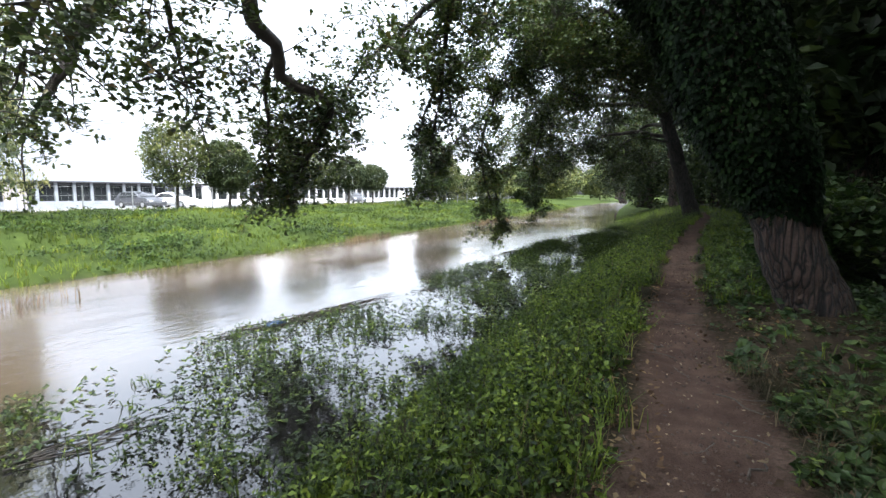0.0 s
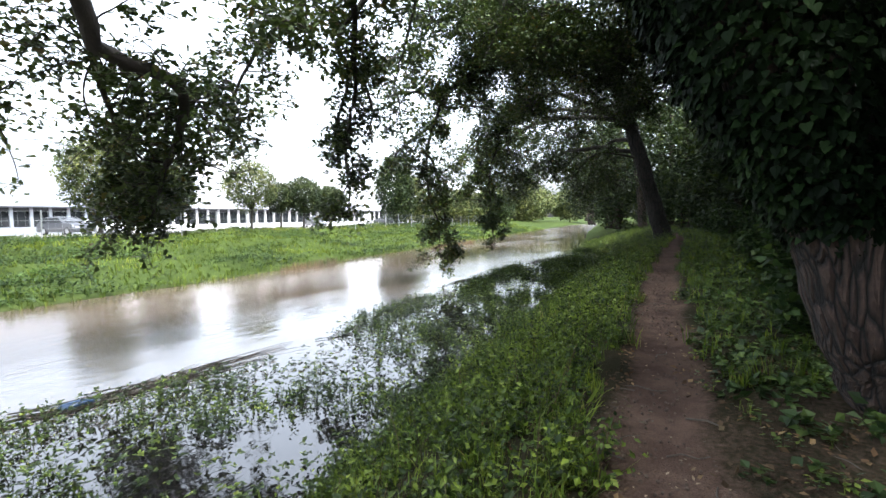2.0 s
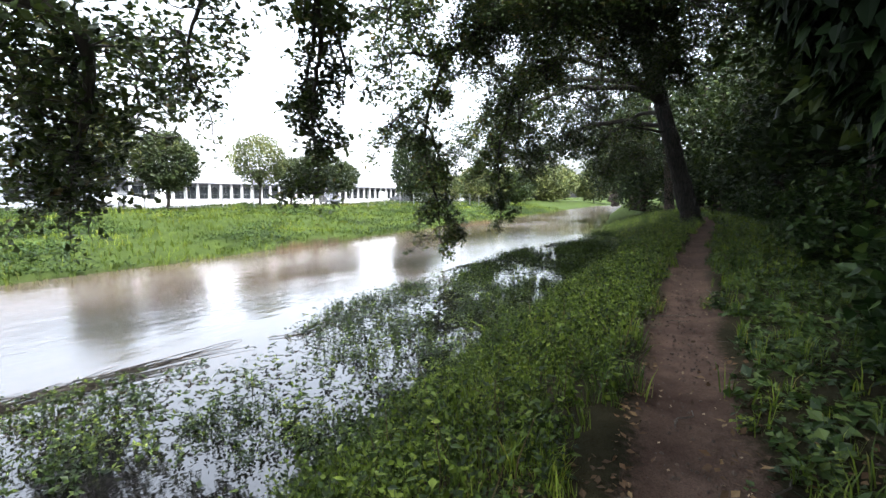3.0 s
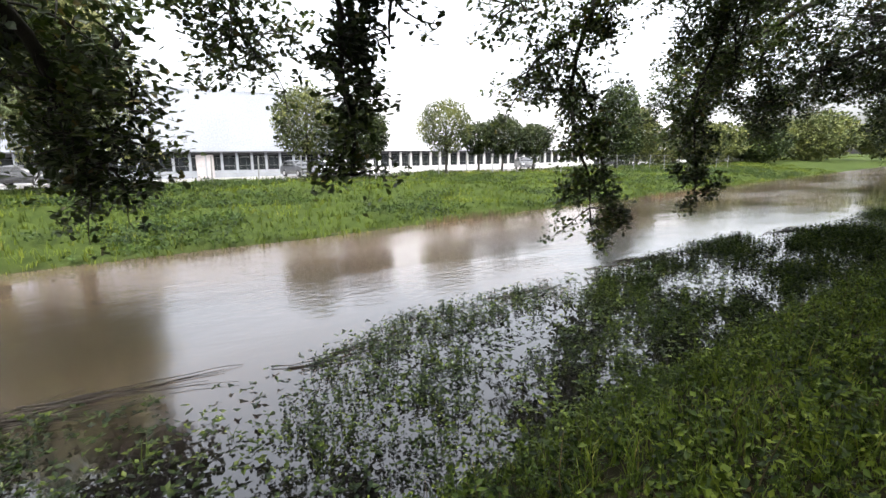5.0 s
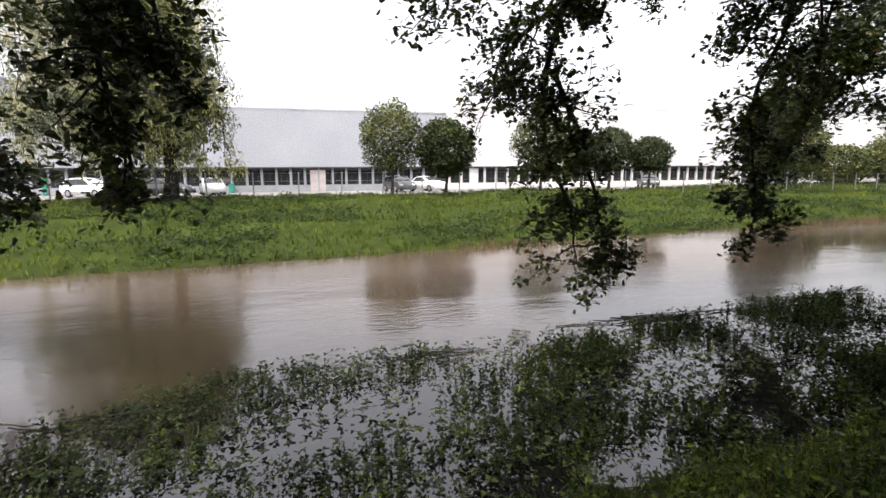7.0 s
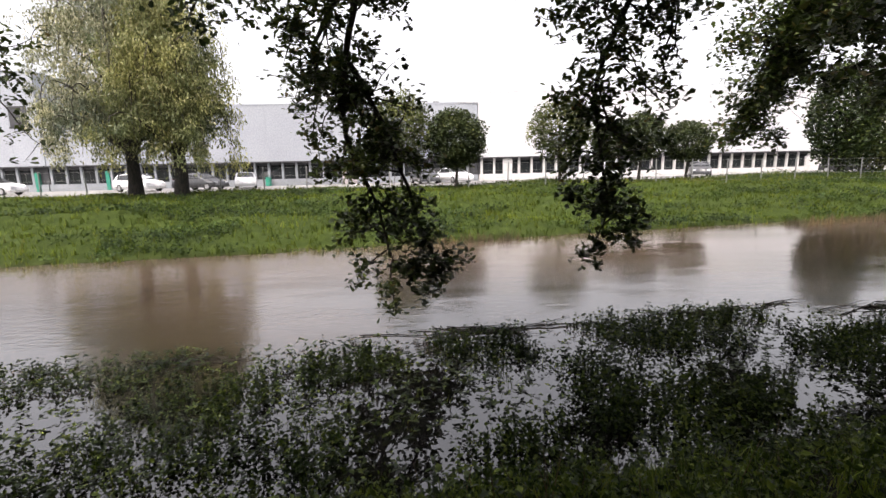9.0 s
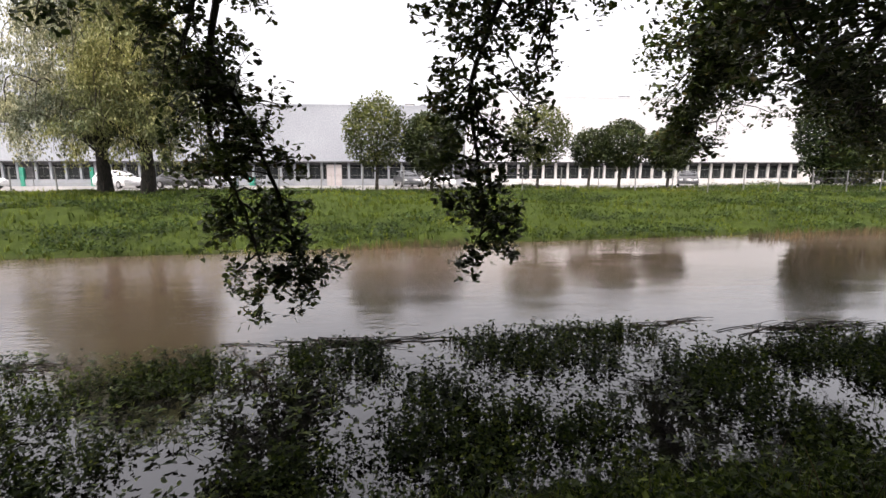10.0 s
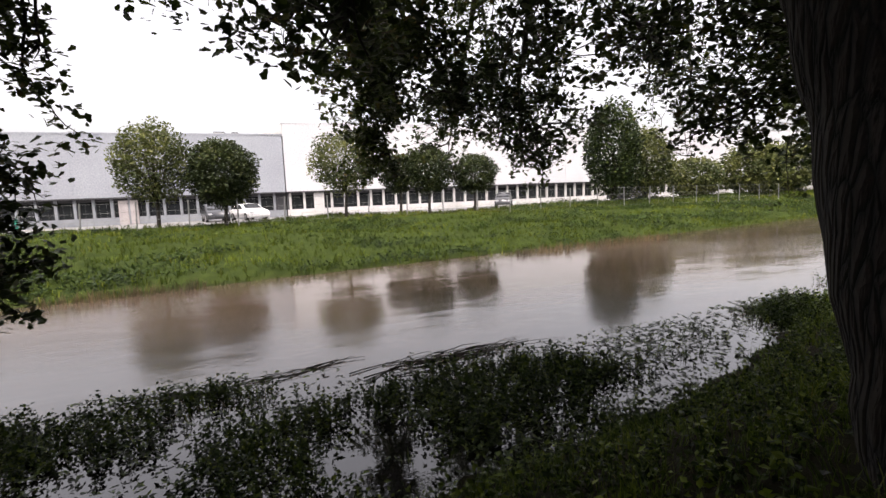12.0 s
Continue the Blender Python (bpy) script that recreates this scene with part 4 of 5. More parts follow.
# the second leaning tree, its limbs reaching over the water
oak2 = Oak("big leaning oak with long limbs over the river", (-1.66, 28.88, 0.25), (-0.3, 0.1), 9.5, 0.4, 0.26, M_BARK_SHADED)
oak2.limb([(-3.35, 29.4, 5.6), (-5.2, 24.5, 7.4), (-6.4, 20.6, 7.3), (-8.0, 19.0, 6.0), (-8.6, 18.55, 4.3), (-8.6, 18.3, 2.6), (-8.5, 18.7, 1.4), (-8.6, 19.15, -0.1)], 0.15, 1.0, 4600, 0.115, 0.4, 0.3, 40)
oak2.limb([(-8.6, 18.4, 3.6), (-8.5, 19.1, 2.3), (-8.55, 19.5, 1.0), (-8.6, 19.9, -0.45)], 0.04, 0.6, 1000, 0.115, 0.1, 0.3, 22)
oak2.limb([(-8.5, 18.5, 4.6), (-9.2, 17.8, 4.0), (-10.0, 17.9, 3.2)], 0.04, 0.9, 900, 0.115, 0.1, 0.5, 14)
oak2.limb([(-8.1, 18.9, 5.8), (-8.8, 17.2, 5.6), (-9.4, 16.4, 5.3)], 0.05, 0.9, 600, 0.115, 0.1, 0.2, 16)
oak2.limb([(-3.55, 29.5, 6.2), (-6.0, 25.6, 7.0), (-7.5, 23.5, 6.0), (-7.9, 22.95, 4.3), (-8.1, 22.55, 2.9), (-8.0, 22.75, 1.4), (-7.95, 22.7, 0.5)], 0.1, 1.15, 3100, 0.115, 0.45, 0.3, 26)
oak2.limb([(-7.3, 24.0, 5.6), (-8.6, 21.8, 6.0), (-9.6, 20.6, 5.6)], 0.05, 0.9, 700, 0.115, 0.2, 0.3, 12)
oak2.limb([(-3.65, 29.55, 6.6), (-8.0, 29.8, 7.2), (-12.0, 31.4, 6.8), (-14.6, 32.0, 5.0), (-15.6, 32.0, 3.4)], 0.14, 1.5, 2600, 0.13, 0.3, 0.25, 34)
oak2.limb([(-3.5, 29.5, 6.2), (-7.0, 28.2, 6.4), (-9.6, 28.7, 5.7), (-11.2, 28.5, 4.3), (-12.2, 29.0, 2.5)], 0.14, 1.3, 3600, 0.13, 0.25, 0.3, 28)
oak2.limb([(-3.0, 29.3, 4.6), (-6.0, 29.6, 4.9), (-9.2, 31.0, 4.2), (-11.2, 32.0, 2.7)], 0.11, 1.2, 1800, 0.12, 0.3, 0.4, 26)
oak2.limb([(-2.9, 29.3, 4.2), (-4.2, 27.6, 4.4), (-5.0, 27.0, 4.0), (-5.6, 26.9, 3.2)], 0.06, 0.8, 600, 0.115, 0.3, 0.5, 16)
oak2.limb([(-3.75, 29.6, 7.0), (-6.5, 31.5, 7.6), (-9.0, 35.0, 6.6), (-11.0, 37.5, 4.2)], 0.11, 1.8, 2200, 0.14, 0.3, 0.4, 26)
oak2.limb([(-3.2, 29.4, 5.2), (-5.0, 32.0, 5.4), (-6.5, 35.5, 4.4), (-7.4, 37.5, 2.6)], 0.1, 1.5, 1800, 0.13, 0.3, 0.4, 24)
for c, r, n in (((-6.0, 20.8, 8.6), (2.4, 3.2, 1.8), 3600), ((-4.4, 25.5, 9.2), (3, 3.2, 2), 2400), ((-4.6, 24.0, 6.6), (1.8, 2.6, 1.4), 1700), ((-3.6, 30.5, 7.4), (2.6, 2.2, 1.8), 3000), ((-6.5, 31.0, 6.0), (2.4, 2.0, 1.2), 2200), ((-5.6, 21.0, 5.6), (1.2, 1.6, 1.2), 1800), ((-5.0, 33.5, 3.6), (1.6, 2.0, 1.2), 1800), ((-8.5, 31.5, 8.8), (4, 3.6, 2.2), 3000), ((-1.0, 24, 9.6), (3.6, 4, 2.2), 2600), ((-12.5, 33, 8.4), (3, 3, 2), 1800), ((-1.0, 31, 9.6), (4, 4, 2.4), 2400), ((-7.0, 19.5, 7.2), (1.4, 2.0, 1.5), 2800), ((-5.6, 18.2, 7.6), (1.6, 2, 1.8), 2800), ((-4.4, 18.5, 6.6), (1.5, 2, 1.2), 3600), ((-2.8, 20, 6.6), (1.6, 2.4, 1.4), 4800), ((-2.4, 25, 6.4), (1.5, 2.2, 1.4), 3000)):
    oak2.mass(c, r, int(n * 1.5), 0.155 if c[0] < -5.2 or c[1] > 22 else 0.185)
for c, r, n in (((-11.3, 28.4, 4.3), (1.2, 1.2, 1.4), 1800), ((-9.4, 28.7, 4.9), (1.3, 1.2, 0.9), 1400), ((-9.2, 29.6, 3.6), (1.0, 1.0, 0.9), 1000), ((-7.6, 32.7, 4.4), (1.6, 1.6, 1.0), 1500), ((-6.5, 33.9, 2.9), (1.3, 1.3, 0.9), 1000), ((-10.8, 32.3, 3.2), (1.3, 1.3, 1.1), 1300),
                ((-8.4, 24.8, 5.2), (1.2, 1.4, 0.9), 500), ((-8.4, 22.7, 4.4), (0.6, 0.9, 0.7), 400), ((-6.8, 26.6, 4.0), (1.1, 1.1, 1.0), 1000)):
    oak2.mass(c, r, int(n * 0.9), 0.135)
for pts in ([(-7.5, 23.8, 5.8), (-7.66, 23.5, 5.0), (-7.6, 23.6, 4.2), (-7.7, 23.5, 3.3)], [(-7.5, 23.9, 5.8), (-7.6, 23.8, 4.9), (-7.75, 23.75, 4.1), (-7.7, 23.7, 3.6)]):
    oak2.limb(pts, 0.02, 0.25, 6, 0.1, 0.3, 0.6, 4)
oak2.limb([(-3.4, 29.4, 5.8), (-3.6, 23.0, 7.6), (-4.15, 18.85, 8.03), (-6.59, 20.07, 7.34), (-8.4, 21.74, 8.78)], 0.24, 1.2, 900, 0.12, 0.5, 0.2, 16)
oak2.limb([(-3.4, 29.4, 5.8), (-3.8, 24.5, 8.4), (-4.69, 20.72, 8.7), (-5.79, 20.63, 8.01), (-6.69, 20.49, 7.46), (-7.63, 20.35, 6.64), (-8.35, 20.22, 5.87)], 0.14, 1.0, 700, 0.12, 0.6, 0.3, 14)
for c, r, n in (((-8.4, 16.4, 4.8), (0.9, 0.9, 1.0), 640), ((-8.4, 17.2, 6.4), (1.0, 1.1, 1.0), 1000), ((-8.0, 17.8, 7.9), (1.2, 1.2, 1.0), 1000), ((-7.0, 18.6, 8.4), (1.2, 1.2, 1.2), 1300), ((-6.6, 20.6, 9.4), (1.5, 1.6, 1.1), 1400)):
    oak2.mass(c, r, n, 0.13)
# more crown over path and bank; parts above view are added for shade
for c, r, n in (((-2.8, 27.2, 7.6), (2.4, 2.6, 1.6), 2600), ((-0.6, 28.0, 8.6), (2.4, 3.4, 1.8), 2200), ((0.4, 24.0, 9.2), (2.0, 2.6, 2.6), 3000), ((-1.6, 20.0, 8.4), (2.4, 3.0, 1.5), 2600), ((-1.8, 23.6, 7.8), (2.2, 2.6, 1.4), 2400)):
    oak2.mass(c, r, n, 0.17)
oak2.finish(M_OAK)

# ---- the wood on the landward side ----
def wood_tree(x, y, r0, tall, lean, crown, n, ivy=0, mat_leaf=None, label="dark woodland tree hung with foliage", leaf=0):
    z = float(path_z(y)) + 0.1
    t = thing("woodland_tree", label, "tree", "woodland trees beside the path", (x, y, z))
    V, F = trunk_mesh((0, 0, -0.3), (lean[0] * tall, lean[1] * tall, tall), r0, r0 * 0.5, 10)
    part("trunk", tri_mesh("trunk", V, F, M_BARK, True), None, t)
    pieces = []
    for cx, cy, cz, rr, rz in crown:
        P = crown_points(int(n * 0.7) // (6 * len(crown)), (cx, cy, cz), (rr, rr, rz), 0.3, 0.25, x + cx)
        P = np.repeat(P, 6, 0) + rng.normal(0, 0.2, (len(P) * 6, 3))
        pieces.append(leaf_cloud(P, PLAIN_LEAF, leaf or (0.42 if x > 2 else 0.34), 0.9))
    part("crown", tri_mesh("crown", *join(pieces), mat_leaf or M_FOREST), None, t)
    if ivy:
        ivy_on(t, (x, y), lean, 0.4, tall * 0.6, [(0, r0 * 1.3), (2, r0 * 2.0), (9, r0 * 2.6)], ivy, "dark ivy leaves")


wood_tree(-4.2, 43, 0.32, 9, (-0.12, 0), [(-1, 0, 7, 3.2, 3.5), (-2.5, 1, 3.4, 2.2, 2.4)], 5000, 2600)
wood_tree(-8.2, 52, 0.35, 10, (-0.1, 0), [(-1, 0, 7, 4, 4.5), (-3, 1, 3.2, 2.4, 2.4)], 5000, 1200)
wood_tree(-13, 66, 0.4, 11, (-0.05, 0), [(-0.5, 0, 7, 4.5, 6)], 4500)
wood_tree(-17, 84, 0.4, 12, (0, 0), [(0, 0, 7, 5.5, 6.5)], 4500, 0, M_PALE)
wood_tree(-23, 108, 0.4, 12, (0, 0), [(0, 0, 7, 6.5, 7)], 4500)
wood_tree(-20, 140, 0.5, 14, (0, 0), [(0, 0, 8, 9, 8)], 4500, 0, M_PALE)
wood_tree(2.9, 14.5, 0.3, 8, (-0.05, 0), [(0, 0, 7, 3, 3), (-0.3, 0, 3.4, 1.5, 1.8)], 5200, 2600)
wood_tree(3.4, 19.5, 0.3, 9, (0, 0), [(0, 0, 7, 3.2, 3.4), (-0.6, 0.4, 3.2, 1.7, 2)], 5200, 1500)
wood_tree(2.4, 25.5, 0.34, 9, (0, 0), [(0, 0, 7.4, 3.4, 3.2), (0, 0.5, 3.2, 1.7, 2.2)], 5200, 1500)
wood_tree(1.6, 33, 0.35, 10, (0, 0), [(0, 0, 7, 3.6, 4), (0.4, 0, 3, 2, 2.4)], 5200, 1500)
wood_tree(0.0, 41, 0.4, 10, (0, 0), [(0, 0, 7, 4, 4), (0.8, 0, 2.8, 2.6, 2.6)], 5200, 1500)
wood_tree(-3.0, 52, 0.4, 10, (0, 0), [(0, 0, 6.5, 4.5, 5), (0.5, 0, 2.6, 3, 2.6)], 5200, 0)
# trees behind the ivy trunk take the leaf colour brightened as if lit
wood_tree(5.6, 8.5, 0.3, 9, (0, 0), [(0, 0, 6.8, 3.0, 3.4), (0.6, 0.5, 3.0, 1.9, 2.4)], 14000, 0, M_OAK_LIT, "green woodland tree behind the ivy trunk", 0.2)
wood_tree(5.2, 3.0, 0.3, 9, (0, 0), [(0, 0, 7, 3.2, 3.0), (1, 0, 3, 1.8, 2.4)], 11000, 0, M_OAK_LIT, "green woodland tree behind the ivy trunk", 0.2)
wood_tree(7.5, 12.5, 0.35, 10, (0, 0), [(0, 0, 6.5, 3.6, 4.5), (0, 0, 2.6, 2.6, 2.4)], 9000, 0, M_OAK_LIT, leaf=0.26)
wood_tree(7.0, 18.0, 0.35, 10, (0, 0), [(0, 0, 6, 3.6, 5), (0, 0, 2.2, 2.6, 2.2)], 4500, 0)
wood_tree(6.0, 25.0, 0.35, 10, (0, 0), [(0, 0, 6, 3.6, 5), (0, 0, 2.2, 2.6, 2.2)], 4500, 0)
wood_tree(5.0, 34.0, 0.35, 10, (0, 0), [(0, 0, 6, 3.8, 5.5), (0, 0, 2.2, 2.6, 2.2)], 4500, 0)
wood_tree(3.2, -4.5, 0.35, 9, (0, 0), [(0, 0, 7.5, 4, 3), (1.5, 0, 3.2, 1.8, 2.4)], 4500, 0)
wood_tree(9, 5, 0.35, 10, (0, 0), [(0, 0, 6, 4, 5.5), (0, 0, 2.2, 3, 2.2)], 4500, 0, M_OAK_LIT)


# back rows of the wood; those at negative y are unseen, blocking sky light
for x, y, tall in ((11, 9, 11), (11, 15, 12), (10.5, 21, 11), (9.5, 29, 12), (8.5, 38, 12), (4.5, 44, 12), (0.5, 52, 12), (12, 2, 12), (8, -2.5, 11), (6, -8, 11), (1.5, -9, 10), (-1.5, -13, 10), (14, -6, 12), (16, 12, 13), (16, 22, 13), (15, 32, 13)):
    wood_tree(x, y, 0.35, tall, (0, 0), [(0, 0, tall * 0.66, 4.2, tall * 0.42), (0, 0, tall * 0.2, 3.4, tall * 0.24)], 2800, 0)


for x, y, tall in ((-7, 49, 12), (-4.5, 60, 13), (-9.5, 60, 12), (-1.5, 44.5, 12), (2.5, 52, 13), (1.4, 37.5, 9), (-12, 74, 13), (-6, 75, 14)):
    wood_tree(x, y, 0.35, tall, (0, 0), [(0, 0, tall * 0.62, 3.8, tall * 0.42), (0, 0, tall * 0.22, 3.0, tall * 0.26)], 7800, 0)

# two added trees whose high crowns reach over the bank and darken it
for x, y, tall in ((2.6, 18.5, 12.5), (2.3, 26.8, 13)):
    wood_tree(x, y, 0.28, tall, (-0.05, 0), [(-4.2, 0, tall * 0.9, 3.4, 1.5), (0.0, 0, tall * 0.75, 3.2, 2.2)], 5600, 0, None, "tall slim woodland tree added to shade the bank")

# the closed canopy over the path: crowns mostly out of view, added for shade
for x, y, tall in ((6.8, 6.0, 13), (4.2, 16.5, 13), (3.6, 24.0, 13), (2.6, -1.5, 12.5), (0.4, -6.5, 12), (7.5, 9.5, 13.5), (3.0, 30.5, 13), (0.8, 46, 13), (-1.5, 57, 13), (3.5, 38, 13)):
    wood_tree(x, y, 0.3, tall, (0, 0), [(0.3, 0, tall * 0.86, 3.6, 2.4), (1.8, 0, tall * 0.6, 3.2, 3.0)], 7200, 0, None, "tall woodland tree added to close the canopy and shade the path")


def shrub(x, y, r, h, n, material, leaf, label):
    z = float(height(x, y))
    t = thing("shrub", label, "shrub", "undergrowth shrubs beside the path", (x, y, z))
    for k in range(7):
        a = rng.uniform(0, 2 * np.pi)
        pts = curve_points([(0, 0, -0.05), (np.cos(a) * r * 0.3, np.sin(a) * r * 0.3, h * 0.5), (np.cos(a) * r * 0.8, np.sin(a) * r * 0.8, h * 0.9)], 0.2, 0.02)
        part("stem", tri_mesh("stem", *tube(pts, np.linspace(0.025, 0.006, len(pts)), 5), M_LIMB, True), None, t)
    P = crown_points(n, (0, 0, h * 0.52), (r, r, h * 0.55), 0.35, 0.25, x * 3 + y)
    P[:, 2] = np.abs(P[:, 2]) + 0.03
    part("foliage", tri_mesh("foliage", *leaf_cloud(P, IVY_LEAF, leaf, 0.8), material), None, t)


for x, y, r, h in ((1.9, 10.2, 0.75, 1.3), (2.3, 12.0, 0.9, 1.5), (1.5, 15.5, 0.7, 0.9), (2.2, 17.5, 1.0, 1.6), (1.7, 21.5, 0.9, 1.4), (2.4, 23.5, 1.1, 1.8), (1.0, 29.5, 0.9, 1.3), (0.8, 33.0, 1.0, 1.6), (3.4, 7.0, 0.9, 1.5),
                   (4.0, 5.0, 1.0, 1.6), (3.6, 9.6, 1.0, 1.9), (4.4, 2.6, 1.0, 1.5), (0.2, 37.5, 1.0, 1.5), (1.35, 9.6, 0.6, 1.2)):
    shrub(x, y, r, h, 1500, M_HERB, 0.11, "low dark green ivy and bramble bush under the trees")


# ---- ground plants ----
def sprig(stems, tall, leaf, per, template, droop=0.5):
    """A leafy weed: upright stems with leaves all the way up."""
    pieces = []
    for s in range(stems):
        a, lean = rng.uniform(0, 2 * np.pi), rng.uniform(0.05, 0.4)
        h = tall * rng.uniform(0.6, 1.1)
        top = np.array([np.cos(a) * lean * h, np.sin(a) * lean * h, h])
        b = np.array([rng.normal(0, 0.04), rng.normal(0, 0.04), -0.08])
        side = np.array([-np.sin(a), np.cos(a), 0]) * 0.004
        pieces.append((np.stack([b - side, b + side, b + top]), np.array([(0, 1, 2)])))
        w = np.linspace(0.25, 1.0, per)
        P = b + np.outer(w, top) + rng.normal(0, 0.01, (per, 3))
        R = turns(per, droop)
        pieces.append(spread(template, P, R, leaf * rng.uniform(0.6, 1.2, per)))
    return join(pieces)


def tuft(blades, tall, width, splay=0.5):
    """A grass tuft of bent tapering blades."""
    V, F = [], []
    for k in range(blades):
        a, s, h = rng.uniform(0, 2 * np.pi), rng.uniform(0.1, splay), tall * rng.uniform(0.5, 1.15)
        c, d = np.cos(a), np.sin(a)
        ox, oy = rng.normal(0, 0.05, 2)
        w = width * rng.uniform(0.7, 1.2)
        n = len(V)
        px_, py_ = -d * w / 2, c * w / 2
        for f, hh, ww in ((0.0, -0.03, 1.0), (0.35, 0.6, 0.8), (1.0, 0.95, 0.0)):
            X, Y, Z = ox + c * s * h * f, oy + d * s * h * f, hh * h if hh > 0 else hh
            V += [(X + px_ * ww, Y + py_ * ww, Z), (X - px_ * ww, Y - py_ * ww, Z)] if ww else [(X, Y, Z)]
        F += [(n, n + 1, n + 3), (n, n + 3, n + 2), (n + 2, n + 3, n + 4)]
    return np.array(V, float), np.array(F)


def scatter(name, label, category, templates, P, size, material, tilt=0.12):
    """Many small plants as one piece of ground cover."""
    P = np.asarray(P, float)
    pick = rng.integers(0, len(templates), len(P))
    out = []
    for i, t in enumerate(templates):
        q = P[pick == i]
        if len(q):
            out.append(spread(t, q, turns(len(q), tilt), size * rng.uniform(0.65, 1.3, len(q))))
    return tagged(new(name, tri_mesh(name, *join(out), material)), label, category, kind="stuff")


def sample(n, x_of, y0, y1, thin=None, ypow=1.0):
    """Points with y in y0..y1 and x between the two edges that x_of(y) gives; thin(x, y) is the share kept."""
    y = y0 + (y1 - y0) * rng.random(n) ** ypow
    a, b = x_of(y)
    x = a + (b - a) * rng.random(n)
    if thin is not None:
        k = rng.random(n) < thin(x, y)
        x, y = x[k], y[k]
    return x, y


def on_ground(x, y, sink=0.0):
    return np.stack([x, y, height(x, y) + settle(x, y) - sink], -1)


STALKS = [sprig(4, 0.42, 0.05, 10, SHORT_LEAF, 1.0) for _ in range(7)]
LOW = [sprig(5, 0.2, 0.05, 7, PLAIN_LEAF) for _ in range(5)]
IVIES = [sprig(4, 0.13, 0.075, 5, SHORT_LEAF, 0.6) for _ in range(5)]
TUFTS = [tuft(9, 0.3, 0.013, 0.8) for _ in range(6)]
CLUMPS = [spread(PLAIN_LEAF, np.abs(rng.normal(0, 0.16, (18, 3)) * (1, 1, 0.9)) * rng.choice([-1, 1], (18, 3)) * (1, 1, 0) + np.abs(rng.normal(0, 0.13, (18, 1))) * (0, 0, 1), turns(18, 0.8), rng.uniform(0.09, 0.14, 18)) for _ in range(6)]
BIGTUFTS = [tuft(5, 0.24, 0.028, 1.1) for _ in range(5)]


def patchy(scale, lo, hi):
    return lambda x, y: np.clip((lumps(x, y, scale) * 0.5 + 0.5 - lo) / (hi - lo), 0, 1)


# leafy weeds standing in the flood water along the near bank
x, y = sample(4400, lambda y: (weed_edge(y), near_edge(y) + 0.4), -3, 17, lambda x, y: patchy(0.55, 0.46, 0.6)(x, y) * np.clip(0.6 + 0.08 * y, 0.5, 1))
P = np.stack([x, y, np.full(len(x), WATER - 0.12)], -1)
scatter("flooded_weeds", "leafy green weeds standing in the flood water", "weeds", STALKS, P, 0.78, M_WEED)
dense = patchy(0.7, 0.42, 0.58)
x, y = sample(8600, lambda y: (weed_edge(y) + 0.1, near_edge(y) + 0.5), 13, 40, lambda x, y: dense(x, y) * np.clip((y - 14.5) / 5.5, 0.12, 1))
P = np.stack([x, y, np.full(len(x), WATER - 0.12)], -1)
scatter("flooded_thicket", "dense dark leafy thicket standing in the flood water", "weeds", STALKS, P, 1.0, M_THICKET)
x, y = sample(500, lambda y: (weed_edge(y) + 0.4, near_edge(y)), -3, 40, patchy(1.6, 0.45, 0.7))
scatter("flooded_grass", "thin grass standing in the shallow flood water", "grass", TUFTS, np.stack([x, y, np.full(len(x), WATER - 0.1)], -1), 0.9, M_GRASS)
FLECKS = [spread(PLAIN_LEAF, rng.normal(0, 0.12, (5, 3)) * (1, 1, 0.15), turns(5, 0.45), rng.uniform(0.7, 1.3, 5)) for _ in range(5)]
x, y = sample(11000, lambda y: (weed_edge(y) - 0.3, near_edge(y) + 0.2), -3, 38, patchy(0.5, 0.2, 0.7))
scatter("floating_leaves", "loose leaves and shoots breaking the flooded surface", "weeds", FLECKS, np.stack([x, y, WATER + 0.03 + 0.08 * rng.random(len(x))], -1), 0.06, M_WEED, 0.2)

# the grassy near bank
edge_left = lambda y: path_x(y) - line(y, (3, 7, 30), (0.54, 0.4, 0.28)) + 0.09 * np.sin(2.3 * y) + 0.07 * np.sin(5.1 * y + 1.3)
BROAD = [sprig(4, h, l, 9, PLAIN_LEAF, 1.15) for h, l in ((0.36, 0.045), (0.28, 0.058), (0.4, 0.052), (0.2, 0.072), (0.32, 0.04), (0.44, 0.046))]
x, y = sample(6500, lambda y: (near_edge(y) + 0.15, edge_left(y)), -1, 46, lambda x, y: np.clip(0.25 + 0.12 * (y - 1), 0.2, 1), 1.2)
scatter("bank_grass", "lush green grass on the sloping bank", "grass", TUFTS, on_ground(x, y), 0.6, M_GRASS, 0.25)
x, y = sample(5600, lambda y: (near_edge(y) + 0.0, edge_left(y) - 0.08), -1, 46, lambda x, y: np.clip(patchy(0.9, 0.1, 0.5)(x, y), 0.35, 1), 1.4)
scatter("bank_weeds", "broad-leaved weeds among the bank grass", "weeds", BROAD, on_ground(x, y), 1.0, M_BANKWEED, 0.3)

# landward side of the path
edge_right = lambda y: path_x(y) + line(y, (3, 7, 30), (0.5, 0.36, 0.28)) + 0.08 * np.sin(1.9 * y + 0.6) + 0.07 * np.sin(4.7 * y)


def not_foot(x, y):
    return np.clip(np.hypot((x - 1.1) / 0.7, (y - 6.6) / 1.2) - 0.7, 0.25, 1)


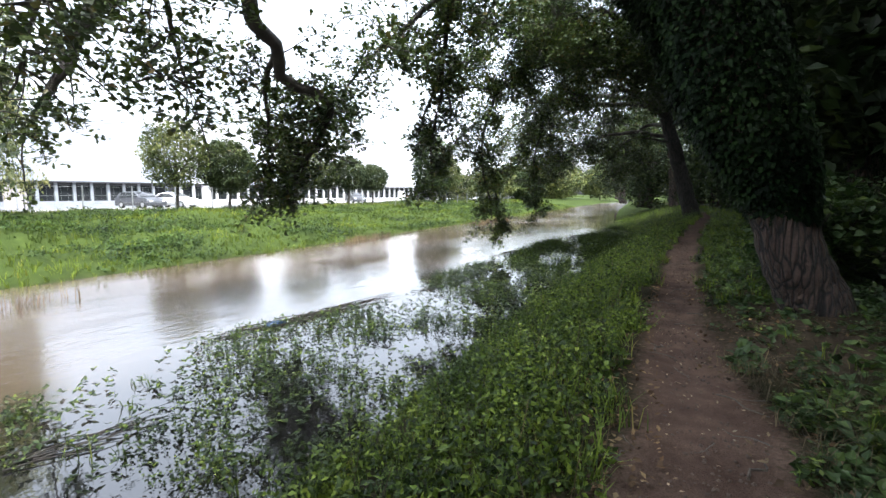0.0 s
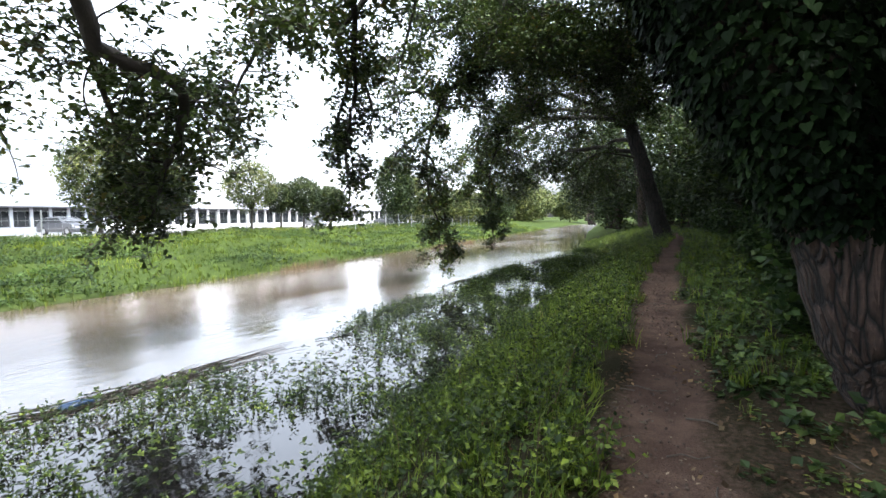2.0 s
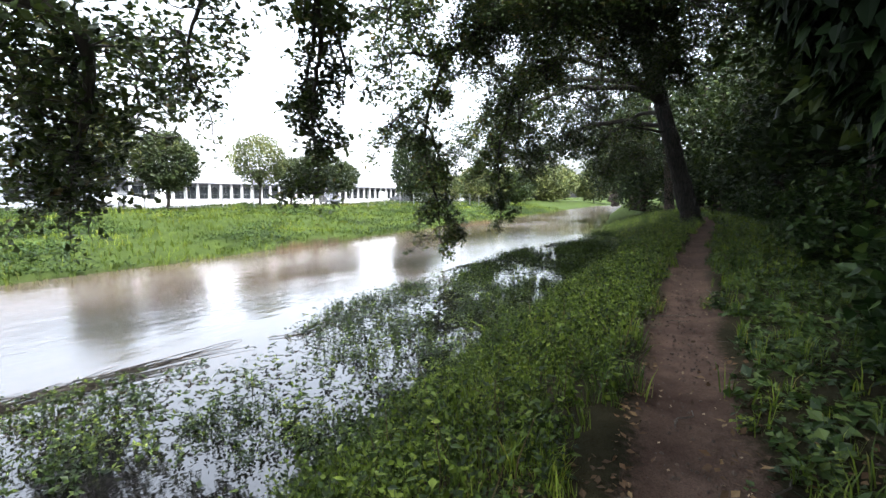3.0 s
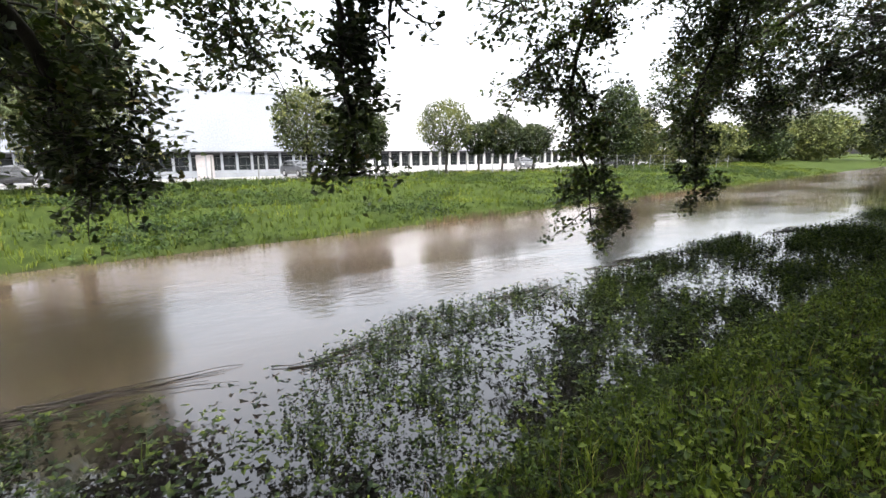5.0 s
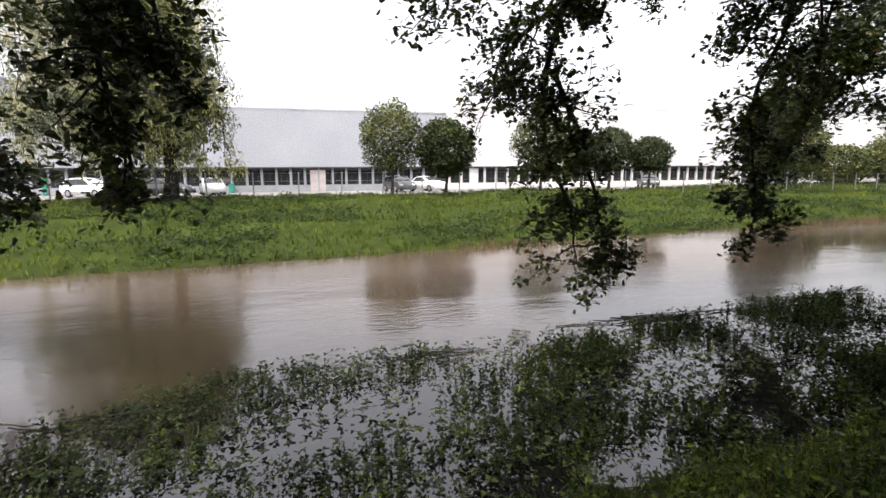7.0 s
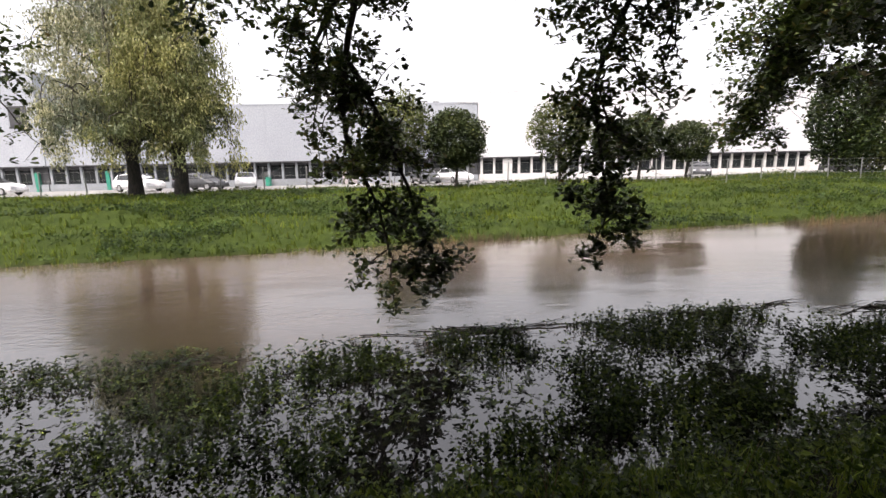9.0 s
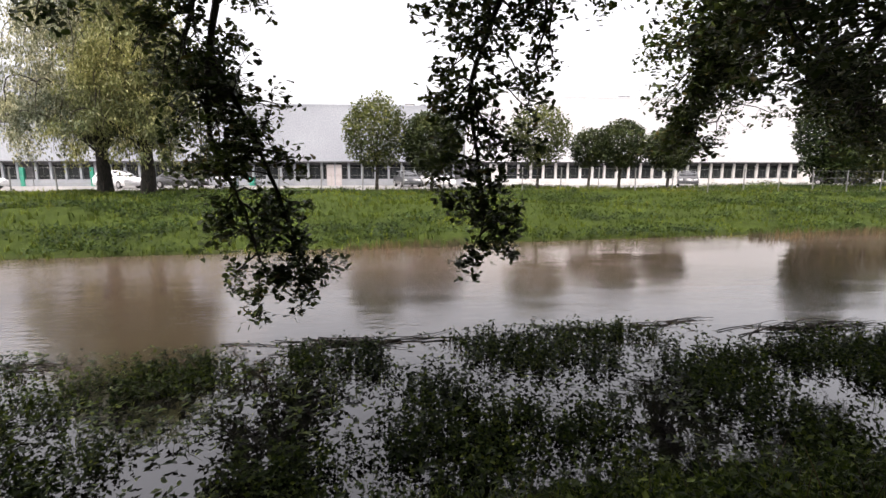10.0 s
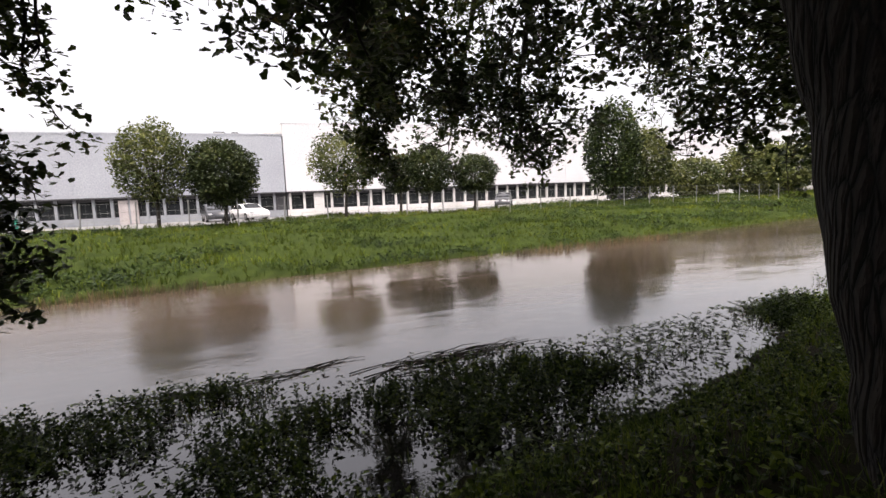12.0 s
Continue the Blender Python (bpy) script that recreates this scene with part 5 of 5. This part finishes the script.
x, y = sample(4700, lambda y: (edge_right(y) + 0.05, edge_right(y) + 2.6), 1.0, 40, not_foot, 2.2)
scatter("ivy_groundcover", "low ivy and herbs covering the ground under the trees", "ground cover", IVIES, on_ground(x, y), 1.2, M_HERB, 0.35)
x, y = sample(1700, lambda y: (edge_right(y), edge_right(y) + 1.3), -1, 44, lambda x, y: not_foot(x, y) * np.clip(0.05 * y - 0.05, 0.1, 1), 1.2)
scatter("verge_grass", "short grass along the shaded edge of the path", "grass", TUFTS, on_ground(x, y), 0.6, M_GRASS)
x, y = sample(1200, lambda y: (edge_right(y) - 0.05, edge_right(y) + 1.8), -1, 40, not_foot, 1.3)
scatter("verge_weeds", "broad-leaved weeds along the path edge", "weeds", LOW, on_ground(x, y), 0.8, M_WEED)

# far bank
x, y = sample(17000, lambda y: (far_edge(y) - 17, far_edge(y) + 0.3), -16, 95)
scatter("far_bank_grass", "bright green rough grass on the far bank", "grass", BIGTUFTS, on_ground(x, y), 1.0, M_FARGRASS)
x, y = sample(11000, lambda y: (far_edge(y) - 15, far_edge(y) - 0.3), -16, 80, lambda x, y: np.clip(lumps(x * 1.3, y * 0.35, 0.4) * 7 + 0.2, 0.02, 1))
scatter("far_bank_weeds", "darker green weed patches on the far bank", "weeds", CLUMPS, on_ground(x, y), 1.0, M_FARWEED)
x, y = sample(4000, lambda y: (far_edge(y) - 60, far_edge(y) - 14), 74, 230)
scatter("far_meadow_grass", "green grass by the far river bend", "grass", BIGTUFTS, on_ground(x, y), 1.5, M_FARGRASS)
x, y = sample(5500, lambda y: (np.full(len(y), -37.5), np.full(len(y), -31.2)), -16, 90, lambda x, y: np.clip(0.5 + lumps(x, y * 0.5, 0.4) * 2, 0.1, 1))
scatter("crest_grass", "yellowing mown grass along the crest of the far bank", "grass", BIGTUFTS, on_ground(x, y), 0.75, M_CREST)

# dry reeds at the far waterline
REEDS = [tuft(6, 0.42, 0.016, 0.3) for _ in range(4)]
x1, y1 = sample(260, lambda y: (far_edge(y) + 0.7, far_edge(y) + 1.7), 36.5, 46.5)
x2, y2 = sample(120, lambda y: (far_edge(y) + 0.0, far_edge(y) + 0.7), 19.5, 24)
x3, y3 = sample(16, lambda y: (far_edge(y) + 2.4, far_edge(y) + 3.4), 3.6, 5.6)
x, y = np.concatenate([x1, x2, x3]), np.concatenate([y1, y2, y3])
scatter("reeds", "dry brown reeds standing at the far waterline", "reeds", REEDS, np.stack([x, y, np.full(len(x), WATER - 0.05)], -1), 0.9, M_REED)

# fallen leaves and crumbs on and beside the path
LEAVES = [spread(PLAIN_LEAF, np.zeros((1, 3)), turns(1, 0.35), [1.0]) for _ in range(5)]
x, y = sample(4200, lambda y: (path_x(y) - 1.1, path_x(y) + 1.7), 0, 24, lambda x, y: np.clip(np.abs(x - path_x(y)) * 1.6 - 0.25, 0.05, 1), 1.3)
P = on_ground(x, y)
P[:, 2] += -0.02 + 0.03 * rng.random(len(P))
scatter("fallen_leaves", "dry brown fallen leaves scattered over the path", "leaf litter", LEAVES, P, 0.05, M_LITTER, 0.5)

x, y = sample(3000, lambda y: (path_x(y) - 1.35, path_x(y) - 0.22), 1.5, 12)
scatter("fallen_leaves", "brown leaf litter heaped along the path's grassy edge", "leaf litter", LEAVES, on_ground(x, y), 0.046, M_LITTER, 0.5)

x, y = sample(900, lambda y: (path_x(y) - 0.55, path_x(y) + 1.2), 1.5, 20, None, 1.5)
P = on_ground(x, y)
P[:, 2] -= 0.035
scatter("pale_leaf_crumbs", "pale dry leaf scraps lying on the trodden earth", "leaf litter", LEAVES, P, 0.026, M_PALELITTER, 0.5)
x, y = sample(150, lambda y: (edge_right(y) - 0.05, edge_right(y) + 0.9), 1.5, 5.5)
P = on_ground(x, y)
scatter("dry_grass", "flattened straw-coloured dead grass beside the path", "grass", [tuft(9, 0.2, 0.008, 2.4) for _ in range(4)], P, 0.7, M_REED, 0.3)

x, y = sample(1500, lambda y: (edge_right(y) - 0.25, edge_right(y) + 1.5), 1.5, 10, None, 1.4)
scatter("fallen_leaves", "brown leaf litter under the trees beside the path", "leaf litter", LEAVES, on_ground(x, y), 0.055, M_LITTER, 0.6)
CLODS = [tube([(-0.5, 0, 0), (-0.1, 0.1 * k, 0.2), (0.4, 0, 0.05)], [0.2, 0.5, 0.25], 5) for k in (-1, 0.5, 1.5)]
x, y = sample(2400, lambda y: (path_x(y) - 0.5, path_x(y) + 0.8), 1.5, 16, None, 1.5)
P = on_ground(x, y)
P[:, 2] -= 0.045
scatter("soil_crumbs", "small dark crumbs of earth and grit on the trodden path", "soil", CLODS, P, 0.02, M_SOIL, 0.6)
DRY_STEMS = [tube([(0, 0, -0.05), (0.03 * k, 0.02, 0.22), (0.07 * k, -0.03 * k, 0.46)], [0.0045, 0.004, 0.002], 4) for k in (-2, -1, 0.5, 1.4, 2.4)]
x, y = sample(260, lambda y: (near_edge(y) + 0.2, edge_left(y)), 1.5, 26)
scatter("dry_stems", "thin straw-coloured dead stems standing in the bank weeds", "weeds", DRY_STEMS, on_ground(x, y), 0.8, M_REED, 0.4)


def bent_twig():
    pts = curve_points([(-0.5, 0, 0.02), (-0.1, rng.normal(0, 0.05), 0.04), (0.2, rng.normal(0, 0.06), 0.03), (0.5, rng.normal(0, 0.1), 0.01)], 0.3)
    return tube(pts, np.linspace(0.022, 0.008, len(pts)), 4)


TWIGS = [bent_twig() for _ in range(4)]
x, y = sample(420, lambda y: (path_x(y) - 0.7, path_x(y) + 2.2), 1.5, 14, lambda x, y: np.clip(np.abs(x - path_x(y)), 0.15, 1))
P = on_ground(x, y)
P[:, 2] -= 0.02
scatter("fallen_twigs", "thin dead twigs strewn over the shaded ground", "twigs", TWIGS, P, 0.24, M_TWIG, 0.05)


# ---- driftwood, sticks ----
def drift(x, y, length, wide, n, turn):
    d = thing("driftwood", "raft of dark wet twigs drifting at the weed edge", "driftwood", "drift rafts in the river", (x, y, WATER))
    d.rotation_euler = (0, 0, radians(turn))
    for k in range(n):
        l = length * rng.uniform(0.25, 0.8)
        cx, cy, a = rng.normal(0, length * 0.26), rng.normal(0, wide * 0.55), rng.normal(0, 0.22)
        pts = [(cx + (u - 0.5) * l * np.cos(a), cy + (u - 0.5) * l * np.sin(a) + rng.normal(0, 0.02), 0.012 + 0.02 * rng.random()) for u in (0, 0.3, 0.6, 1)]
        pts = curve_points(pts, 0.2, 0.01)
        part("twig", tri_mesh("twig", *tube(pts, np.linspace(0.009, 0.003, len(pts)) * rng.uniform(0.6, 1.6), 5), M_TWIG, True), None, d)


for x, y, l, w, n, a in ((-6.92, 7.8, 3.0, 0.3, 46, 83), (-6.6, 11.6, 1.6, 0.3, 9, 96), (-8.0, 20.6, 2.6, 0.18, 26, 92), (-8.0, 28.9, 2.4, 0.3, 30, 95), (-8.3, 24.6, 1.4, 0.1, 14, 84), (-8.5, 26.4, 1.4, 0.12, 14, 100), (-7.4, 16.2, 1.6, 0.1, 12, 88), (-5.0, 2.6, 1.6, 0.2, 14, 80)):
    drift(x, y, l, w, n, a)


def blue_litter(x, y, turn):
    t = thing("plastic_litter", "crumpled dark blue plastic litter caught in the drift", "litter", at=(x, y, WATER))
    t.rotation_euler = (0, 0, radians(turn))
    V, F = tube([(-0.2, 0, 0.02), (-0.17, 0, 0.03), (0.05, 0.01, 0.035), (0.12, 0, 0.03), (0.16, 0, 0.03), (0.21, 0, 0.03)], [0.03, 0.055, 0.06, 0.05, 0.022, 0.02], 10)
    V = V + np.array([[noise.noise((v[0] * 14, v[1] * 14, v[2] * 14)) * 0.014] * 3 for v in V])
    part("body", tri_mesh("body", V, F, M_BLUE, True), None, t)
    part("cap", tri_mesh("cap", *tube([(0.205, 0, 0.03), (0.235, 0, 0.03)], [0.025, 0.025], 10), M_LAMP_WHITE, True), None, t)


blue_litter(-7.02, 6.62, 75)


def stick(x, y, l, turn, r, fork=False):
    s = thing("stick", "short weathered stick lying on the path", "stick", "sticks on the path", (x, y, float(height(x, y)) - 0.035 + r))
    s.rotation_euler = (0, 0, radians(turn))
    pts = curve_points([(-l / 2, 0, 0), (-l / 6, 0.03, 0.01), (l / 6, -0.02, 0.005), (l / 2, 0.03, 0.0)], 0.05, 0.004)
    part("shaft", tri_mesh("shaft", *tube(pts, np.linspace(r, r * 0.6, len(pts)), 7), M_TWIG, True), None, s)
    if fork:
        part("fork", tri_mesh("fork", *tube([(0, 0, 0), (l * 0.2, 0.08, 0.01), (l * 0.35, 0.12, 0)], [r * 0.7, r * 0.5, r * 0.3], 6), M_TWIG, True), None, s)


for x, y, l, a, r, f in ((0.07, 5.58, 0.3, 80, 0.012, True), (0.16, 3.35, 0.26, 20, 0.017, True), (0.75, 4.5, 0.5, -40, 0.009, False), (0.2, 6.6, 0.3, 20, 0.008, False), (0.85, 3.6, 0.25, 60, 0.012, False), (-0.15, 7.6, 0.4, 5, 0.008, False), (-0.1, 8.6, 0.35, 70, 0.008, False), (0.35, 7.1, 0.5, -15, 0.01, True)):
    stick(x, y, l * 0.8, a, r * 0.7, f)
